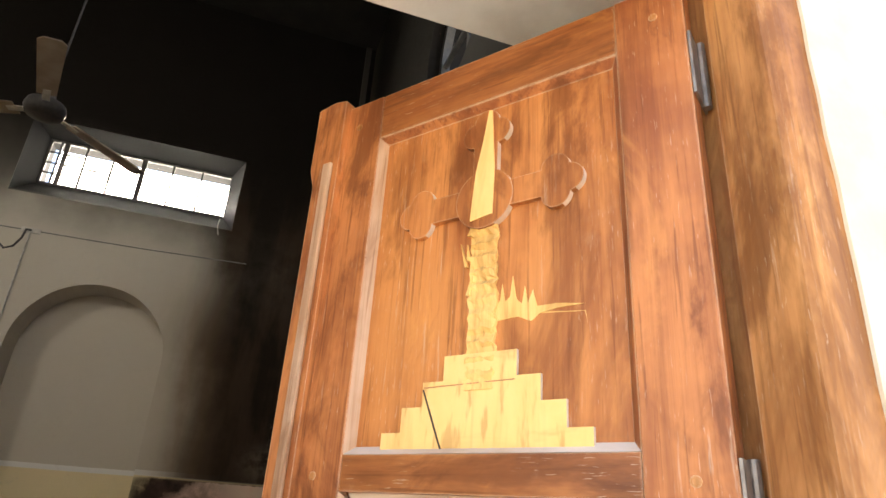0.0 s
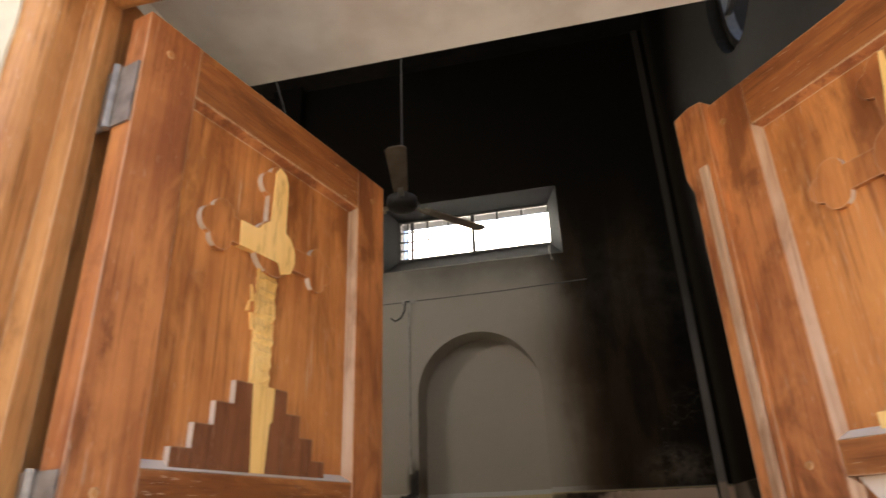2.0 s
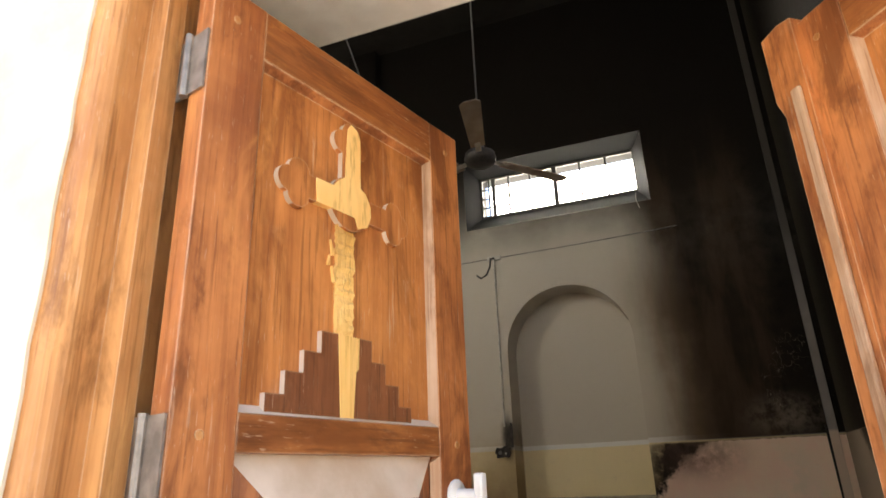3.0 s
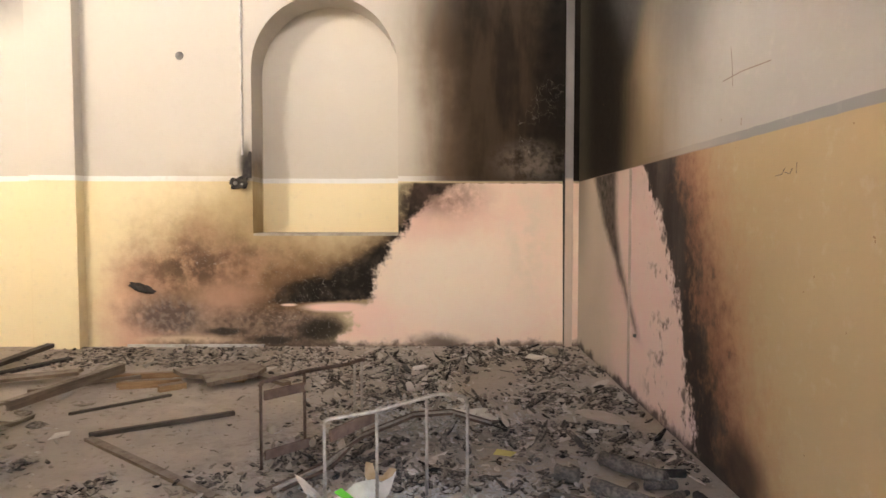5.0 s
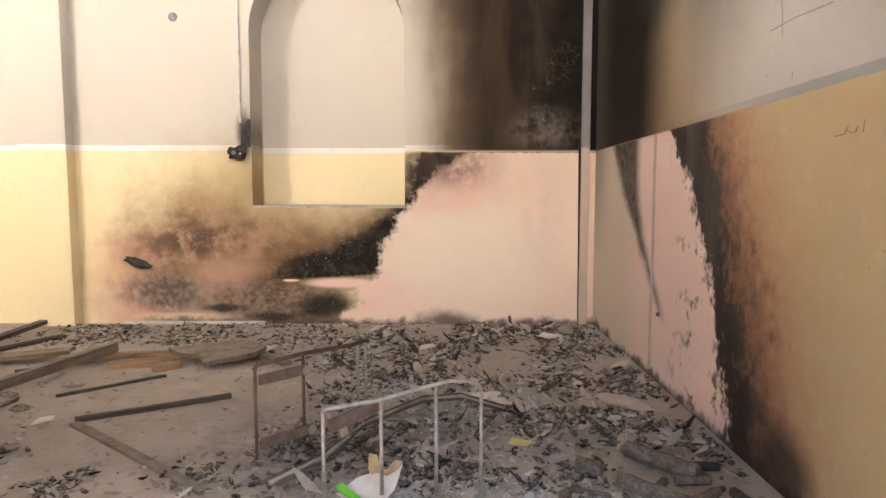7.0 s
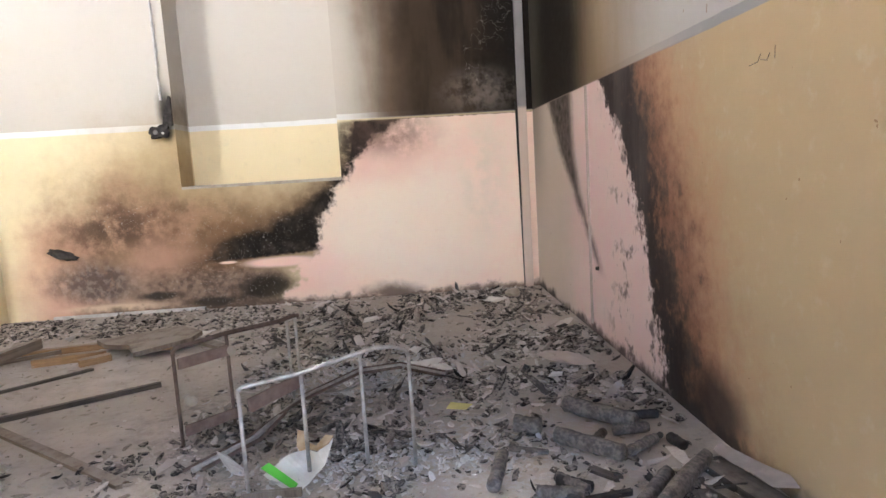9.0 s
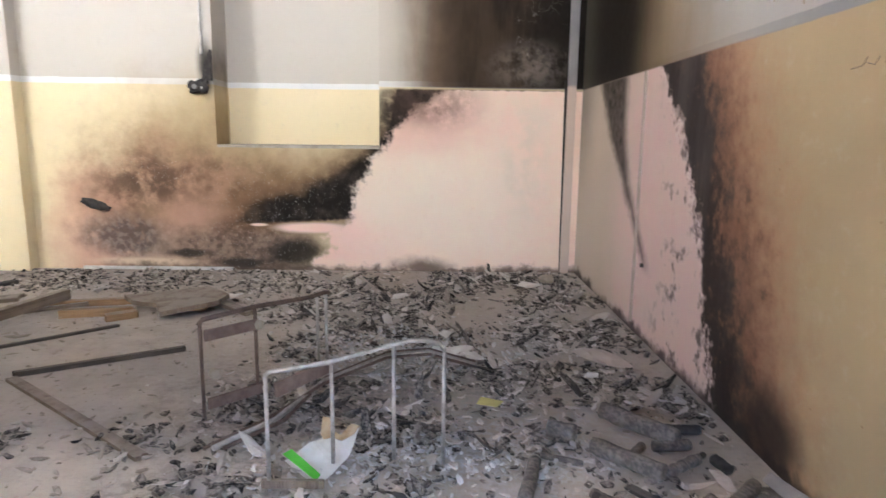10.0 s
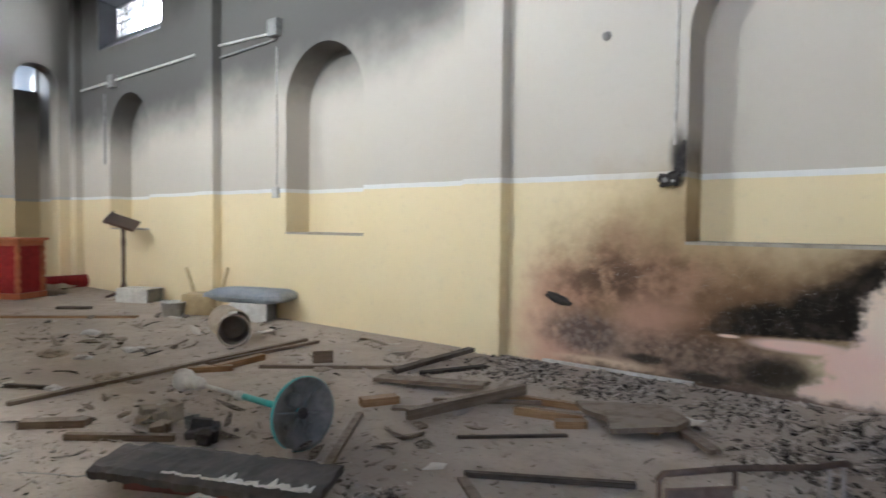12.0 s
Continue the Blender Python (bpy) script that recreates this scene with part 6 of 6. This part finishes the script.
def scatter(name, spots, material, label, size, flat, seed, tilt=0.5, long=1.6):
    """Thousands of small broken crumbs and curled flakes in one mesh, each crooked in its own way and resting on the floor."""
    rng = np.random.default_rng(seed)
    verts, faces = [], []
    for x, y, base, s in spots:
        sx = rng.uniform(0.8, long)
        co = LUMP * rng.uniform(0.55, 1.25, (len(LUMP), 1))
        co = co * np.array((s * size * sx, s * size / sx ** 0.6, s * size * flat * rng.uniform(0.5, 1.5)))
        co[:, 2] += rng.uniform(-0.3, 0.35) * co[:, 0] ** 2 / (s * size * sx)
        rot = np.array(Euler((rng.normal(0, tilt), rng.normal(0, tilt), rng.uniform(0, 6.28))).to_matrix())
        co = co @ rot.T
        co[:, 2] -= co[:, 2].min() * 0.8
        n0 = len(verts)
        verts += [(x + p[0], y + p[1], base + p[2]) for p in co.tolist()]
        faces += [[n0 + i for i in f] for f in LUMP_FACES]
    me = bpy.data.meshes.new(name)
    me.from_pydata(verts, [], faces)
    me.materials.append(material)
    return tagged(new(name, me), label, "debris", kind="stuff")


def chip_material(name, tones):
    n = Nodes(name)
    g = n.tree.nodes.new("ShaderNodeNewGeometry")
    ramp = n.tree.nodes.new("ShaderNodeValToRGB")
    ramp.color_ramp.interpolation = "CONSTANT"
    els = ramp.color_ramp.elements
    while len(els) < len(tones):
        els.new(0.5)
    for e, (p, c) in zip(els, tones):
        e.position, e.color = p, (*c, 1)
    n.tree.links.new(g.outputs["Random Per Island"], ramp.inputs[0])
    fine = n.noise(45, 5, 0.7)
    up = n.tree.nodes.new("ShaderNodeSeparateXYZ")
    n.tree.links.new(g.outputs["Normal"], up.inputs[0])
    dusty = n.mul(n.step(up.outputs[2], 0.3, 0.95), n.step(fine, 0.38, 0.62))
    col = n.mix(n.mul(dusty, 0.65), ramp.outputs[0], (0.44, 0.38, 0.32))
    n.bump(fine, 0.5, 0.006)
    return n.done(col, 0.92, spec=0.3)


M_CHIPS = chip_material("char_chips", [(0.0, (0.016, 0.014, 0.013)), (0.36, (0.060, 0.051, 0.045)), (0.50, (0.20, 0.168, 0.14)), (0.60, (0.38, 0.325, 0.275)), (0.82, (0.56, 0.495, 0.43))])
M_LITTER = chip_material("nave_litter", [(0.0, (0.045, 0.037, 0.03)), (0.36, (0.15, 0.115, 0.08)), (0.58, (0.27, 0.225, 0.175)), (0.80, (0.47, 0.43, 0.38)), (0.93, (0.66, 0.63, 0.58))])
M_RUBBLE = chip_material("dust_rubble", [(0.0, (0.24, 0.20, 0.16)), (0.45, (0.34, 0.29, 0.235)), (0.75, (0.13, 0.11, 0.09)), (0.86, (0.46, 0.42, 0.37)), (0.95, (0.60, 0.56, 0.50))])


def density(x, y):
    """How thick the char lies."""
    wave = 0.5 + 0.5 * noise.noise(Vector((x * 1.7, y * 1.7, 3.0))) + 0.35 * noise.noise(Vector((x * 5, y * 5, 9.0)))
    corner = min(1, max(0, (x + 0.35 * (y - 5.5) + 0.7) / 0.9)) * min(1, max(0, (y - 3.5) / 1.0))
    along = min(1, max(0, (y - 7.25) / 0.5)) * min(1, max(0, (x + 3.9) / 0.8))
    pile = max(0, 1 - ((x - 0.1) / 0.9) ** 2 - ((y - 4.9) / 1.0) ** 2)
    lip = max(0, 1 - ((x + 0.25) / 0.55) ** 2 - ((y - 4.15) / 0.35) ** 2)
    edge = max(0, 1 - abs(x - 1.65) / 0.35) * min(1, max(0, (y - 3.7) / 0.6))
    near = 0.12 + 0.88 * min(1, max(0, (y - 4.4) / 0.8))
    return max(corner * 0.60 * near, along * 0.3, pile * 0.62, lip * 0.7, edge * 0.8 * near, 0.22 * min(1, max(0, (x - 0.8) / 0.4)) * min(1, max(0, (y - 3.5) / 0.3))) * max(0.0, 2.1 * wave - 0.58) * (0.3 if (x - 1.2) ** 2 / 0.12 + (y - 4.75) ** 2 / 0.06 < 1 or (x - 0.85) ** 2 / 0.2 + (y - 6.6) ** 2 / 0.12 < 1 else 1.0)


rnd = random.Random(11)
spots = []
while len(spots) < 15500:
    x, y = rnd.uniform(-3.9, 1.86), rnd.uniform(3.4, 8.2)
    if rnd.random() < density(x, y) and (x - 0.03) ** 2 + (y - 4.36) ** 2 > 0.025:
        spots.append((x, y, 0.0, rnd.choice((0.25, 0.35, 0.5, 0.6, 0.8, 1.0, 1.5))))
scatter("char_debris", spots, M_CHIPS, "black char flakes and ash heaped over the floor", 0.0175, 0.34, 2, 0.30, 1.9)
spots = []
while len(spots) < 5200:
    x, y = (rnd.uniform(-4.5, 1.0), rnd.uniform(3.6, 8.1)) if rnd.random() < 0.5 else (rnd.uniform(-13.8, 1.8), rnd.uniform(2.2, 8.15))
    if rnd.random() < (0.35 if x < -1 else 0.2) * (0.4 + noise.noise(Vector((x * 0.9, y * 0.9, 1.0))) + 0.4):
        spots.append((x, y, 0.0, rnd.choice((0.2, 0.25, 0.3, 0.4, 0.5, 0.7, 1.1))))
scatter("floor_rubble", spots, M_RUBBLE, "small rubble, splinters and litter on the dusty floor", 0.019, 0.28, 3, 0.2, 2.4)
spots = []
while len(spots) < 420:
    x, y = rnd.uniform(-9.5, -2.2), rnd.uniform(3.9, 7.9)
    if rnd.random() < 0.35 + noise.noise(Vector((x * 1.1, y * 1.1, 5.0))):
        spots.append((x, y, 0.0, rnd.choice((0.3, 0.4, 0.5, 0.7, 1.0, 1.5))))
scatter("floor_litter", spots, M_LITTER, "torn scraps, splinters and plaster chips littering the nave floor", 0.045, 0.16, 12, 0.18, 2.8)
spots = [(rnd.gauss(cx, s), rnd.gauss(cy, s), 0.0, rnd.uniform(0.5, 1.4)) for cx, cy, s, k in ((-1.48, 4.48, 0.10, 60), (-1.0, 7.5, 0.18, 90), (-2.9, 7.7, 0.25, 110), (-2.0, 7.6, 0.25, 110), (0.9, 4.55, 0.15, 60), (-0.85, 4.62, 0.12, 60), (-2.05, 4.85, 0.07, 40)) for _ in range(2 * k)]
scatter("char_clump", [s for s in spots if s[1] < 8.2], M_CHIPS, "clumps of charred scraps on the dust", 0.019, 0.28, 4, 0.3, 2.4)
spots = [(rnd.gauss(0.25, 0.30), rnd.gauss(5.75, 0.25), 0.01, rnd.uniform(0.3, 1.1)) for _ in range(620)] + [(rnd.gauss(0.30, 0.30), rnd.gauss(4.42, 0.10), 0.01, rnd.uniform(0.3, 0.9)) for _ in range(420)]
scatter("white_ash", spots, plain("white_ash", (0.56, 0.53, 0.49), (0.38, 0.355, 0.33), 20, 0.95), "pale ash flakes on the burnt heap", 0.020, 0.3, 5)
# large curled flakes stand out of the char
spots = []
while len(spots) < 700:
    x, y = rnd.uniform(-0.8, 1.8), rnd.uniform(3.9, 8.1)
    if rnd.random() < density(x, y) and (x - 0.02) ** 2 + (y - 4.36) ** 2 > 0.08:
        spots.append((x, y, 0.005, rnd.uniform(0.8, 1.7)))
scatter("charred_scraps", spots, M_CHIPS, "larger charred strips and curled scraps", 0.032, 0.18, 6, 0.35, 2.6)
